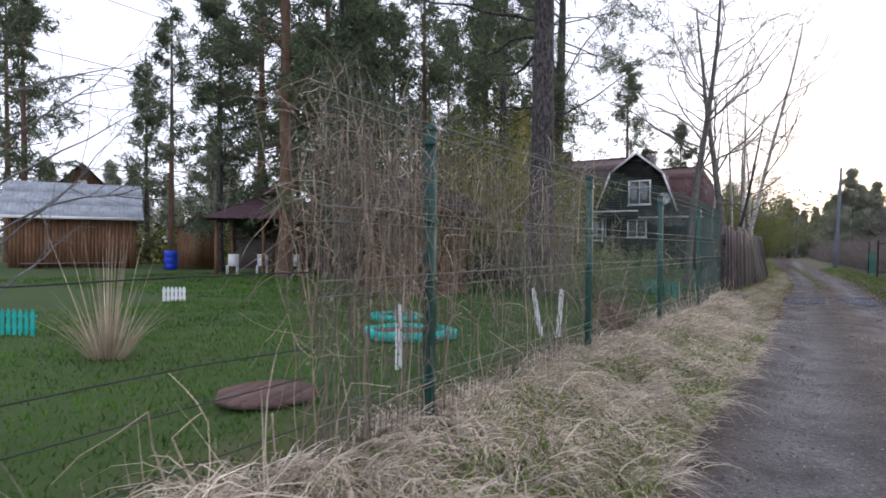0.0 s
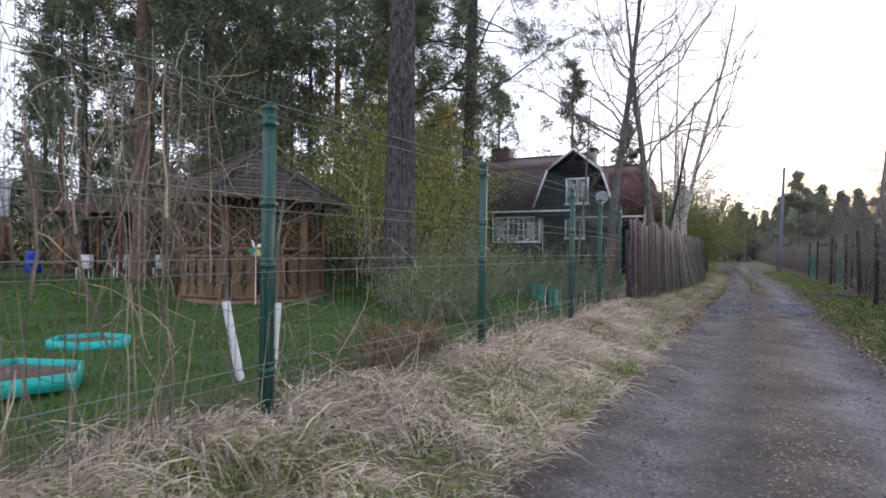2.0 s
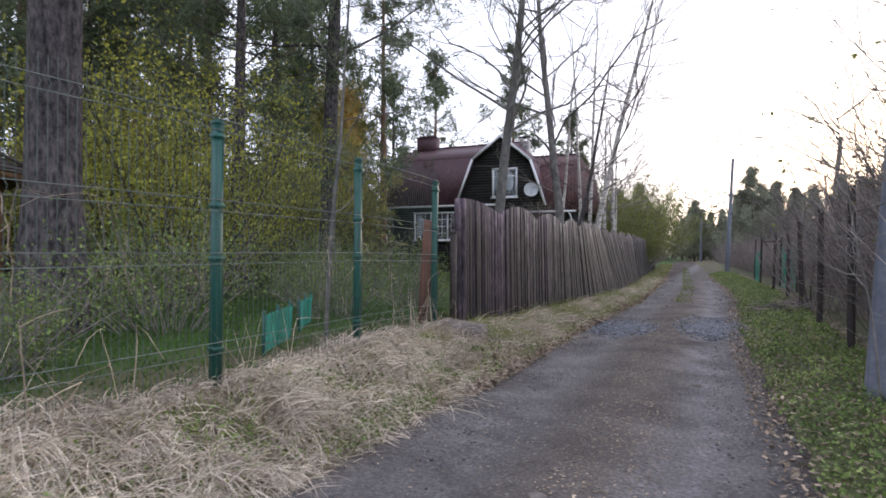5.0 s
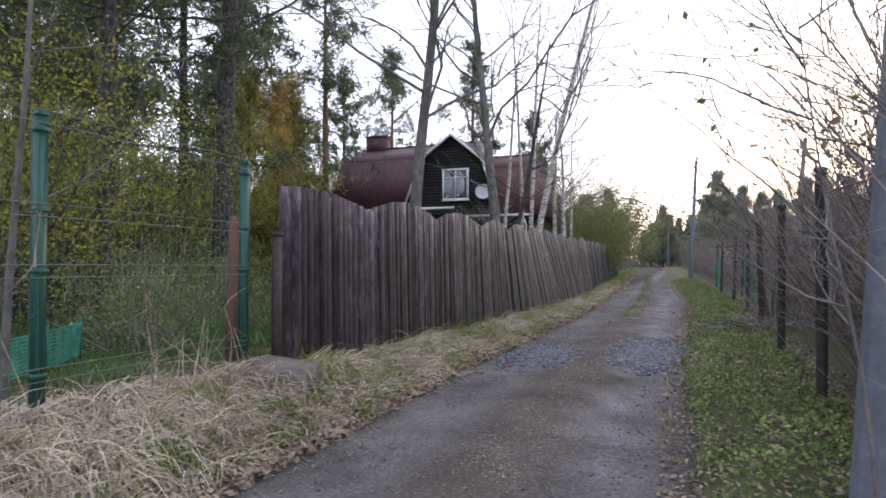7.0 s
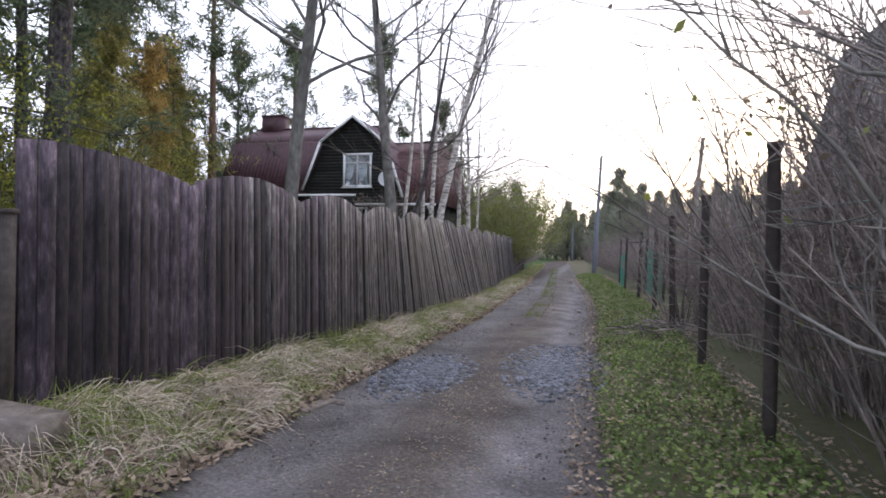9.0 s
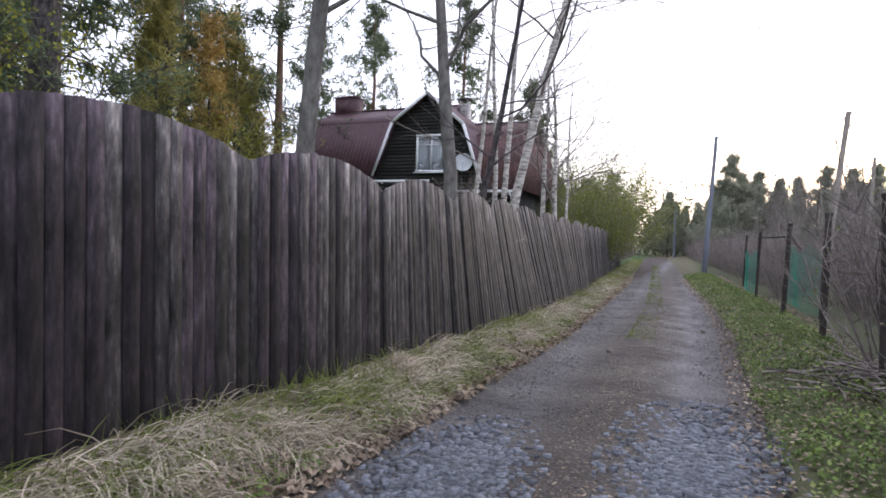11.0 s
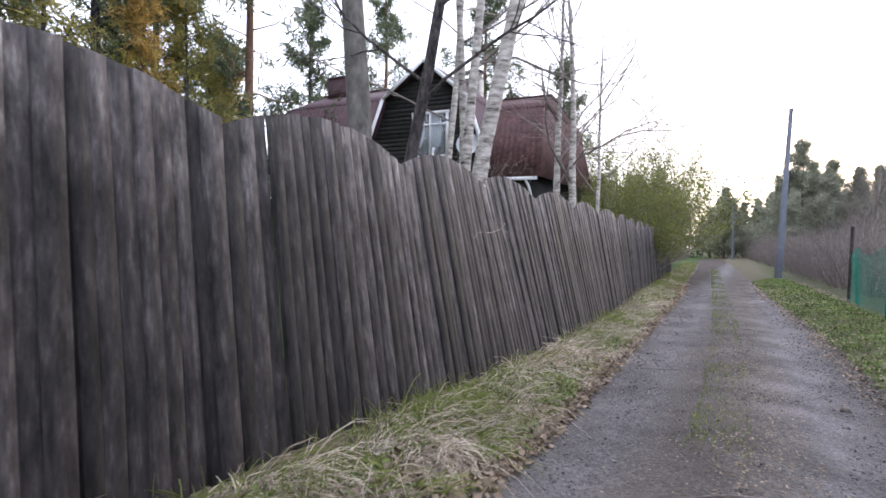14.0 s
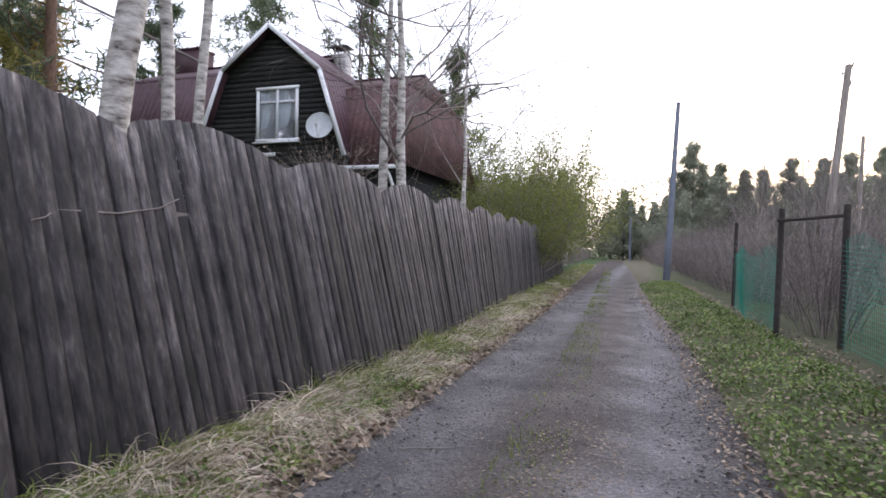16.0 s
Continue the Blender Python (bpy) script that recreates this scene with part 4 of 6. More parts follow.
def window(parent, x0, x1, z0, z1, y, cols, rows, name="window", casing=.09):
    """A framed window facing -y with mullions and panes."""
    g = Geo()
    for a, b in (((x0, z0), (x1, z0)), ((x0, z1), (x1, z1))):
        g.box(((x0 + x1) / 2, y, a[1]), (x1 - x0 + casing * 1.6, .07, casing))
    g.box((x0, y, (z0 + z1) / 2), (casing, .065, z1 - z0 - casing))
    g.box((x1, y, (z0 + z1) / 2), (casing, .065, z1 - z0 - casing))
    w = part(name, g, M_WHITE, parent, "white-painted window frame")
    g = Geo(); g.box(((x0 + x1) / 2, y - .05, z0 - casing * .75), (x1 - x0 + .24, .12, .035))
    part("sill", g, M_WHITE, w)
    for c in range(1, cols):
        x = x0 + (x1 - x0) * c / cols
        g = Geo(); g.box((x, y - .004, (z0 + z1) / 2), (.06, .05, z1 - z0 - casing))
        part("mullion", g, M_WHITE, w)
    for c in range(cols):
        xa, xb = x0 + (x1 - x0) * c / cols, x0 + (x1 - x0) * (c + 1) / cols
        g = Geo(); g.box(((xa + xb) / 2, y + .02, (z0 + z1) / 2), (xb - xa - .05, .008, z1 - z0 - .08))
        part("pane", g, M_PANE, w).visible_shadow = False
        if rows > 1:
            g = Geo()
            for r in range(1, rows):
                g.box(((xa + xb) / 2, y + .006, z0 + (z1 - z0) * r / rows), (xb - xa - .06, .018, .022))
            for q in (1 / 3, 2 / 3):
                g.box((xa + (xb - xa) * q, y + .004, (z0 + z1) / 2), (.022, .018, z1 - z0 - .08))
            part("glazing_bars", g, M_WHITE, w)
    return w


def country_house():
    h = thing("country_house", "dark boarded country house with maroon gambrel roof and white trim", "house")
    L, R, y0, yr = -15.2, -3.75, 40.55, 43.8
    g = Geo(); g.box(((L + R) / 2 + .1, (y0 + 47) / 2 + .1, 2.0), (R - L - .7, 6.4, 3.7))
    part("wall", g, M_HOUSEWALL, h)
    r = np.random.default_rng(8)
    bm = Geo(); bm.box((0, 0, 0), (1, .022, .128))
    bme = bm.mesh("board", M_HOUSEWALL)
    for i, z in enumerate(np.arange(.45, 3.85, .135)):      # horizontal cladding of the front
        for (xa, xb) in ((L + .45, -13.42), (-10.0, R - .35)):
            part("board", bme, None, h, at=pose((xa + xb) / 2, y0 - .04, z, -5, 0, 0) @ Matrix.Diagonal((xb - xa, 1, 1, 1)))
    for z in np.arange(.45, 1.78, .135):
        part("board", bme, None, h, at=pose(-11.71, y0 - .04, z, -5, 0, 0) @ Matrix.Diagonal((3.4, 1, 1, 1)))
    # roof slopes: eave, knee, ridge
    for name, xa, xb, ze, zk, zr in (("roof_left", L, -7.7, 3.95, 6.75, 7.9), ("roof_right", -7.7, R, 3.5, 5.95, 6.95)):
        be, bk, br = (xb, xb, xb) if xa == L else (R + .1, R - .2, R - .65)
        yb = 2 * yr - y0
        slopes = [((xa, y0 - .35, ze), (be, y0 - .35, ze), (xa, y0 + .75, zk), (bk, y0 + .75, zk)), ((xa, y0 + .75, zk), (bk, y0 + .75, zk), (xa, yr, zr), (br, yr, zr)),
                  ((bk, yb - .75, zk), (xa, yb - .75, zk), (br, yr, zr), (xa, yr, zr)), ((be, yb + .35, ze), (xa, yb + .35, ze), (bk, yb - .75, zk), (xa, yb - .75, zk))]
        if xa != L:
            slopes += [((be, y0 - .35, ze), (be, yb + .35, ze), (bk, y0 + .75, zk), (bk, yb - .75, zk)), ((bk, y0 + .75, zk), (bk, yb - .75, zk), (br, yr, zr), (br, yr + .02, zr))]
        for p in slopes:
            g = Geo(); corrugated(g, *p, .2, .022)
            part("roof_slope", g, M_ROOFRED if xa == L else M_ROOFTILE, h)
        g = Geo()
        x = xa + .15 if xa == L else xb - 1.4
        g.add([(x, y0 - .2, ze), (x, y0 + .8, zk), (x, yr, zr - .05), (x, 2 * yr - y0 - .8, zk), (x, 2 * yr - y0 + .2, ze), (x, yr, ze)], [(0, 1, 2, 5), (5, 2, 3, 4)])
        part("gable_end", g, M_HOUSEWALL, h)
        g = Geo(); g.box(((xa + xb) / 2, y0 - .4, ze - .05), (xb - xa, .03, .11))
        part("fascia", g, M_WHITE, h)
        g = Geo(); g.beam((xa, yr, zr + .03), (br, yr, zr + .03), .22, .05)
        part("ridge_cap", g, M_ROOFRED, h)
    # cross gable
    yg = 40.2
    ap, kl, kr, el, er = (-7.82, 7.62), (-9.45, 6.4), (-6.12, 6.2), (-10.35, 4.1), (-5.28, 3.75)
    g = Geo()
    ringp = [el, kl, ap, kr, er]
    g.quads([[(el[0], yg, el[1]), (er[0], yg, er[1]), (kr[0], yg, kr[1]), (kl[0], yg, kl[1])], [(kl[0], yg, kl[1]), (kr[0], yg, kr[1]), ((ap[0] + kr[0]) / 2, yg, (ap[1] + kr[1]) / 2), (ap[0], yg, ap[1])],
             [(el[0], yg, el[1] - .6), (er[0], yg, er[1] - .25), (er[0], yg, er[1]), (el[0], yg, el[1])]])
    gw = part("gable_wall", g, M_HOUSEWALL, h)
    for z in np.arange(3.6, 7.4, .15):
        xa = np.interp(z, [el[1] - .6, el[1], kl[1], ap[1]], [el[0], el[0], kl[0], ap[0]]) + .05
        xb = np.interp(z, [er[1] - .3, er[1], kr[1], ap[1]], [er[0], er[0], kr[0], ap[0]]) - .05
        part("board", bme, None, gw, at=pose((xa + xb) / 2, yg - .02, z, -5, 0, 0) @ Matrix.Diagonal((max(.05, xb - xa), 1, 1.1, 1)))
    for a, b in zip(ringp[:-1], ringp[1:]):
        g = Geo()
        lo, hi = ((a, b) if a[1] < b[1] else (b, a))
        p = [(lo[0], yg - .3, lo[1]), (lo[0], yr + .3, lo[1]), (hi[0], yg - .3, hi[1]), (hi[0], yr + .3, hi[1])]
        if a[1] < b[1]:
            corrugated(g, p[1], p[0], p[3], p[2], .2, .022)
        else:
            corrugated(g, p[0], p[1], p[2], p[3], .2, .022)
        part("dormer_roof", g, M_ROOFRED, h)
        g = Geo(); g.beam((a[0], yg - .31, a[1] + .01), (b[0], yg - .31, b[1] + .01), .03, .13, up=(0, 0, 1))
        part("bargeboard", g, M_WHITE, h, "white-painted bargeboard")
    w = window(h, -8.28, -6.95, 4.3, 5.82, yg - .09, 2, 1)
    g = Geo(); g.box((-7.62, yg - .092, 5.42), (1.24, .045, .05)); part("transom", g, M_WHITE, w)
    g = Geo(); g.box((-7.62, yg - .045, 5.05), (1.24, .012, 1.46))
    part("curtain", g, M_CURTAIN, h, "pale curtain behind the upper window")
    window(h, -13.3, -10.12, 1.98, 3.55, y0 - .08, 3, 4)
    window(h, -8.42, -7.28, 2.2, 3.3, y0 - .08, 2, 1)
    for xa in (-13.2, -11.0, -10.55):
        g = Geo(); g.box((xa + .3, y0 - .035, 2.76), (.55, .012, 1.5)); part("curtain", g, M_CURTAIN, h, "pale curtain behind the veranda glass")
    # downpipes
    for x, zt in ((-9.9, 3.85), (-4.05, 3.45)):
        g = Geo(); g.tube([(x - .12, y0 - .36, zt), (x - .02, y0 - .3, zt - .22), (x + .02, y0 - .14, zt - .5), (x + .02, y0 - .14, .9)], .045, 8)
        part("downpipe", g, M_WHITE, h, "white downpipe")
    # chimneys
    bm2 = Geo(); bm2.box((0, 0, 0), (.24, .115, .068))
    bme2 = bm2.mesh("brick", M_BRICKGREY)
    ch = Geo(); ch.box((-7.6, yr, 7.0), (.56, .42, 1.9))
    c = part("chimney", ch, M_BRICKGREY, h, "pale grey brick chimney")
    for i in range(15):
        for s in (-1, 1):
            off = .06 if i % 2 else -.06
            for q in (-.13, .13):
                part("brick", bme2, None, c, at=pose(-7.6 + q + off * .3, yr + s * .165, 6.8 + i * .078))
    for dx, dy in ((-.2, -.13), (.2, -.13), (-.2, .13), (.2, .13)):
        g = Geo(); g.box((-7.6 + dx, yr + dy, 8.06), (.06, .06, .22)); part("cap_leg", g, M_BRICKGREY, c)
    g = Geo(); g.box((-7.6, yr, 8.19), (.68, .54, .05)); part("cap", g, M_DARKROOF, c)
    g = Geo(); g.tube([(-6.8, yr, 6.6), (-6.8, yr, 8.9)], .02, 6); g.beam((-6.95, yr, 8.5), (-6.65, yr, 8.5), .02)
    part("aerial", g, M_DARKMETAL, h, "thin aerial mast")
    g = Geo(); g.box((-14.1, yr, 8.05), (1.25, .8, 1.1)); g.box((-14.1, yr, 8.63), (1.35, .9, .07))
    part("chimney", g, M_ROOFRED, h, "broad maroon-clad chimney")
    # porch at the garden end
    g = Geo(); corrugated(g, (-18.5, 39.2, 2.4), (-15.1, 39.2, 2.4), (-18.5, 41.8, 3.0), (-15.1, 41.8, 3.0), .2, .02)
    part("porch_roof", g, M_DARKROOF, h)
    for x in np.arange(-18.3, -15.0, .22):
        g = Geo(); g.box((x, 39.4, .85), (.05, .05, 1.0)); part("baluster", g, M_SHEDWOOD, h)
    for x in (-18.4, -15.2):
        g = Geo(); g.box((x, 39.3, 1.35), (.1, .1, 2.1)); part("porch_post", g, M_SHEDWOOD, h)
    g = Geo(); g.box((-16.8, 39.4, 1.38), (3.4, .07, .06)); part("porch_rail", g, M_SHEDWOOD, h)
    d = thing("satellite_dish", "round pale grey satellite dish on the gable wall", "satellite dish", pose(-6.07, yg - .28, 4.6, 78, 0, 14))
    g = Geo(); g.lathe([(.002, 0), (.15, .01), (.28, .035), (.37, .07), (.385, .08), (.37, .06), (.28, .02), (.15, -.008), (.002, -.015)], k=28)
    part("reflector", g, M_DISH, d, smooth=True)
    g = Geo(); g.tube([(0, -.36, .06), (0, -.1, .36)], .012, 6); part("feed_arm", g, M_DISH, d)
    g = Geo(); g.tube([(0, -.13, .3), (0, -.07, .4)], .03, 8); part("receiver", g, M_DISH, d)
    g = Geo(); g.tube([(0, 0, -.01), (0, 0, -.14), (0, .05, -.26)], .022, 6); part("wall_bracket", g, M_DARKMETAL, d)
    v = put(shrub("climbing_plant", "tangle of bare climbing stems on the balcony", 1.5, 2.4, 90, 61, M_LITTER, 500, .07, sub=6, r=.012, cat="plant"), -5.6, 39.6, z=2.9)


def gazebo():
    t = thing("gazebo", "six-sided brown wooden garden gazebo with lattice panels", "gazebo", pose(-7.3, 13.72, .36, 0, 0, -4))
    R = 1.42
    cs = [np.array((R * math.cos(radians(60 * i)), R * math.sin(radians(60 * i)), 0)) for i in range(6)]
    for i in range(6):
        g = Geo()
        g.box((0, 0, 1.03), (.12, .12, 2.06)); g.box((0, 0, .98), (.15, .15, .07)); g.box((0, 0, 1.12), (.145, .145, .03)); g.box((0, 0, .06), (.15, .15, .1))
        part("post", g, M_GAZWOOD, t, at=Matrix.Translation(cs[i]) @ pose(0, 0, 0, 0, 0, 60 * i))
        a, b = cs[i], cs[(i + 1) % 6]
        d = (b - a) / np.linalg.norm(b - a)
        m = Matrix.Translation((a + b) / 2) @ pose(0, 0, 0, 0, 0, 60 * i + 120)
        ln_ = np.linalg.norm(b - a) - .12
        g = Geo(); g.box((0, 0, 2.04), (ln_, .08, .1)); part("top_plate", g, M_GAZWOOD, t, at=m)
        g = Geo(); g.box((0, 0, 0.02), (ln_ + .2, .16, .1)); part("sill_beam", g, M_GAZWOOD, t, at=m)
        if i == 3:
            continue                         # the way in
        pn = part("panel_rail", _frame(ln_, .12, .07), M_GAZWOOD, t, at=m)
        part("rail", _frame(ln_, .88, .06), M_GAZWOOD, pn)
        part("rail", _frame(ln_, 1.03, .06), M_GAZWOOD, pn)
        for k in range(5):                   # cut-out balusters
            x = -ln_ / 2 + ln_ * (k + .5) / 5
            w = ln_ / 5 * .5
            g = Geo()
            prof = [(.14, 1.5), (.3, 1.5), (.38, .75), (.46, 1.35), (.54, .75), (.62, 1.3), (.72, 1.5), (.86, 1.5)]
            q = []
            for (za, fa), (zb, fb) in zip(prof[:-1], prof[1:]):
                for s in (-.012, .012):
                    q.append([(x - w * fa / 2, s, za), (x + w * fa / 2, s, za), (x + w * fb / 2, s, zb), (x - w * fb / 2, s, zb)])
                for s in (-1, 1):
                    q.append([(x + s * w * fa / 2, -.012, za), (x + s * w * fa / 2, .012, za), (x + s * w * fb / 2, .012, zb), (x + s * w * fb / 2, -.012, zb)])
            g.quads(q)
            part("baluster", g, M_GAZWOOD, pn)
        for s in (-1, 1):                    # lattice
            for k in range(-6, 9):
                x0 = -ln_ / 2 + k * .16
                xa, xb, za, zb = x0, x0 + .93, 1.06, 1.99
                if xa < -ln_ / 2:
                    za += -ln_ / 2 - xa; xa = -ln_ / 2
                if xb > ln_ / 2:
                    zb -= xb - ln_ / 2; xb = ln_ / 2
                if zb - za < .06:
                    continue
                g = Geo(); g.beam((s * xa, s * .008, za), (s * xb, s * .008, zb), .012, .036, up=(0, 0, 1))
                part("lattice_slat", g, M_GAZWOOD, pn)
    # roof in stepped shingle courses
    R2 = 2.05
    for i in range(6):
        a0, a1 = radians(60 * i), radians(60 * i + 60)
        g = Geo()
        N = 11
        q, courses = [], []
        for k in range(N):
            f0, f1 = k / N, (k + 1.12) / N
            def rz(f):
                f = min(f, 1.0)
                return R2 * (1 - f) + .03, 2.0 + 1.06 * (f ** 1.12) 
            (r0, z0), (r1, z1) = rz(f0), rz(f1)
            z0 += .022
            p = [(r0 * math.cos(a0), r0 * math.sin(a0), z0), (r0 * math.cos(a1), r0 * math.sin(a1), z0), (r1 * math.cos(a1), r1 * math.sin(a1), z1), (r1 * math.cos(a0), r1 * math.sin(a0), z1)]
            lo = [(v[0], v[1], v[2] - .02) for v in p]
            c = Geo(); c.add(p + lo, [(0, 1, 2, 3), (4, 7, 6, 5), (0, 4, 5, 1), (1, 5, 6, 2), (3, 2, 6, 7), (0, 3, 7, 4)])
            courses.append(c)
        q.append([(R2 * math.cos(a0), R2 * math.sin(a0), 1.99), (R2 * math.cos(a1), R2 * math.sin(a1), 1.99), (.02 * math.cos(a1), .02 * math.sin(a1), 2.98), (.02 * math.cos(a0), .02 * math.sin(a0), 2.98)])
        g.quads(q)
        sl = part("roof_slope", g, M_GAZWOOD, t)
        for c in courses:
            part("shingle_course", c, M_SHINGLE, sl)
        g = Geo(); g.tube([(R2 * math.cos(a0), R2 * math.sin(a0), 2.03), (.03, 0, 3.08)], .03, 6); part("hip_ridge", g, M_SHINGLE, t)
        g = Geo(); g.beam((R2 * math.cos(a0), R2 * math.sin(a0), 1.97), (R2 * math.cos(a1), R2 * math.sin(a1), 1.97), .03, .09); part("eave_board", g, M_GAZWOOD, t)
    g = Geo(); g.lathe([(.001, 3.46), (.02, 3.40), (.025, 3.26), (.09, 3.22), (.10, 3.16), (.05, 3.10), (.12, 3.0)], k=12); part("finial", g, M_SHINGLE, t)
    g = Geo(); g.lathe([(.001, .05), (1.5, .05), (1.62, .04), (1.62, -.06)], k=6); part("floor_slab", g, M_OLDCONCRETE, t)
    # table with things inside
    tb = thing("garden_table", "wooden table inside the gazebo", "table", pose(-7.3, 13.7, .41))
    g = Geo(); g.lathe([(.001, .74), (.5, .74), (.52, .72), (.5, .7), (.001, .7)], k=14); part("tabletop", g, M_GAZWOOD, tb)
    g = Geo(); g.lathe([(.06, .7), (.05, .3), (.2, .02), (.2, 0)], k=8); part("pedestal", g, M_GAZWOOD, tb)
    for x, y, s in ((-7.05, 13.5, 1.0), (-7.4, 13.4, .8), (-7.2, 13.9, 1.2)):
        b = thing("white_bag", "crumpled white bag on the gazebo table", "bag", pose(x, y, 1.15), group="bags in the gazebo")
        g = Geo(); g.lathe([(.001, .26 * s), (.05 * s, .24 * s), (.10 * s, .15 * s), (.12 * s, .05 * s), (.1 * s, 0), (.001, 0)], k=9)
        part("sack", g, M_WHITE, b)
    pw = thing("toy_windmill", "small pinwheel with white and yellow vanes on a rail", "ornament", pose(-6.05, 12.55, 1.25, 0, 0, 20))
    for k, mt in enumerate((M_WHITE, M_YELLOW, M_TEAL, M_WHITE)):
        g = Geo(); g.quads([[(0, 0, 0), (.13, .01, .03), (.15, .03, .09), (.04, .02, .07)]])
        part("vane", g, mt, pw, at=pose(0, 0, .15, 0, 90 * k, 0))
    g = Geo(); g.tube([(0, 0.02, -.88), (0, .02, .15)], .008, 6); part("stick", g, M_WHITE, pw)


def _frame(ln_, z, h):
    g = Geo()
    g.box((0, 0, z), (ln_, .05, h))
    return g


def shed():
    # long shed with grey corrugated roof, seen across the lawn
    o = Vector((-30.2, 13.6, .3)); ang = 61.5
    t = thing("garden_shed", "long brown wooden shed with grey corrugated slate roof", "shed", pose(o.x, o.y, o.z, 0, 0, ang))
    W = 5.7
    g = Geo(); g.box((W / 2, 2.0, 1.25), (W - .5, 3.4, 2.6)); part("wall", g, M_SHEDWOOD, t)
    bd = Geo(); bd.box((0, 0, 0), (.14, .02, 2.5)); bme = bd.mesh("board", M_SHEDWOOD)
    for x in np.arange(.35, W - .25, .15):
        part("board", bme, None, t, at=pose(x, .285, 1.22))
    g = Geo(); corrugated(g, (-.15, -.1, 2.5), (W + .15, -.1, 2.5), (-.15, 2.1, 4.35), (W + .15, 2.1, 4.35), .17, .03, 3)
    part("roof_slope", g, M_SLATE, t)
    g = Geo(); corrugated(g, (W + .15, 4.3, 2.5), (-.15, 4.3, 2.5), (W + .15, 2.1, 4.35), (-.15, 2.1, 4.35), .17, .03, 3)
    part("roof_slope", g, M_SLATE, t)
    g = Geo(); g.box((W / 2, -.13, 2.5), (W + .3, .04, .14)); part("eave_board", g, M_WHITE, t)
    g = Geo(); g.box((W / 2, .1, .3), (W * .75, .3, .05))
    part("bench_board", g, M_OLDCONCRETE, t)
    # small brown hut beside it
    t = thing("garden_hut", "small dark brown wooden hut with pitched roof", "hut", pose(-26.6, 20.1, .3, 0, 0, 58))
    g = Geo(); g.box((1.0, .9, 1.1), (1.9, 1.8, 2.2)); part("wall", g, M_SHEDWOOD, t)
    g = Geo(); g.quads([[(-.15, -.2, 2.1), (1.0, -.2, 2.95), (1.0, 2.0, 2.95), (-.15, 2.0, 2.1)], [(2.15, -.2, 2.1), (2.15, 2.0, 2.1), (1.0, 2.0, 2.95), (1.0, -.2, 2.95)], [(.05, -.01, 2.1), (1.95, -.01, 2.1), (1.05, -.01, 2.85), (.95, -.01, 2.85)]])
    part("roof", g, M_DARKROOF, t)
    g = Geo(); g.box((.9, -.02, 1.0), (.8, .05, 1.8)); part("door", g, M_GAZWOOD, t)
    # open pavilion with maroon roof
    t = thing("garden_pavilion", "open wooden pavilion with maroon hip roof and bench", "pavilion", pose(-17.6, 15.6, .3, 0, 0, 42))
    W, D = 4.2, 3.6
    for x in (0, W / 3 + .3, 2 * W / 3 + .3, W):
        for y in (0, D):
            g = Geo(); g.box((x, y, 1.1), (.11, .11, 2.25)); part("post", g, M_SHEDWOOD, t)
    for s in range(4):
        c = [(-.5, -.5), (W + .5, -.5), (W + .5, D + .5), (-.5, D + .5)]
        a, b = c[s], c[(s + 1) % 4]
        mid = ((W / 2 - .5, D / 2), (W / 2 + .5, D / 2), (W / 2 + .5, D / 2), (W / 2 - .5, D / 2))
        ap, bp = mid[s], mid[(s + 1) % 4]
        g = Geo(); corrugated(g, (*a, 2.2), (*b, 2.2), (*ap, 3.3), (*bp, 3.3), .2, .02)
        part("roof_slope", g, M_ROOFRED, t)
    g = Geo(); g.box((W / 2, D + .05, 1.2), (W, .06, 2.0)); part("back_wall", g, M_RAIL, t)
    g = Geo(); g.box((W / 2, D / 2, 3.42), (1.3, .5, .2)); part("roof_vent", g, M_ROOFRED, t)
    for x in (.5, 1.6, 2.8):
        c = thing("garden_chair", "white plastic chair in the pavilion", "chair", Matrix(t.matrix_basis) @ pose(x, .5, 0), group="chairs in the pavilion")
        g = Geo(); g.box((0, 0, .42), (.42, .42, .03)); part("seat", g, M_WHITE, c)
        g = Geo(); g.box((0, .2, .65), (.4, .03, .42)); part("backrest", g, M_WHITE, c)
        for dx in (-.18, .18):
            for dy in (-.18, .18):
                g = Geo(); g.box((dx, dy, .2), (.035, .035, .42)); part("leg", g, M_WHITE, c)
    # red-roofed cottage behind
    t = thing("red_cottage", "cottage gable with dark red roof behind the shed", "house", pose(-38.5, 19.6, .3, 0, 0, 62))
    g = Geo(); g.box((1.6, 3, 1.9), (4.6, 6, 3.8)); part("wall", g, M_SHEDWOOD, t)
    g = Geo(); g.quads([[(-.7, -.01, 3.8), (3.9, -.01, 3.8), (1.65, -.01, 6.2), (1.55, -.01, 6.2)]]); part("gable", g, M_SHEDWOOD, t)
    for s in (-1, 1):
        g = Geo(); e = 1.6 + s * 2.9
        if s < 0:
            corrugated(g, (e, 6.3, 3.3), (e, -.4, 3.3), (1.6, 6.3, 6.4), (1.6, -.4, 6.4), .2, .02)
        else:
            corrugated(g, (e, -.4, 3.3), (e, 6.3, 3.3), (1.6, -.4, 6.4), (1.6, 6.3, 6.4), .2, .02)
        part("roof_slope", g, M_ROOFRED, t)
    g = Geo(); g.box((1.6, -.06, 4.9), (.5, .06, .8)); part("window", g, M_WHITE, t)
    # white-roofed cottage far down the lane
    t = thing("white_cottage", "small far cottage with pale roof beyond the fence", "house", pose(-4.6, 64, .1, 0, 0, 0))
    g = Geo(); g.box((0, 2, 1.3), (4, 4, 2.6)); part("wall", g, M_WHITE, t)
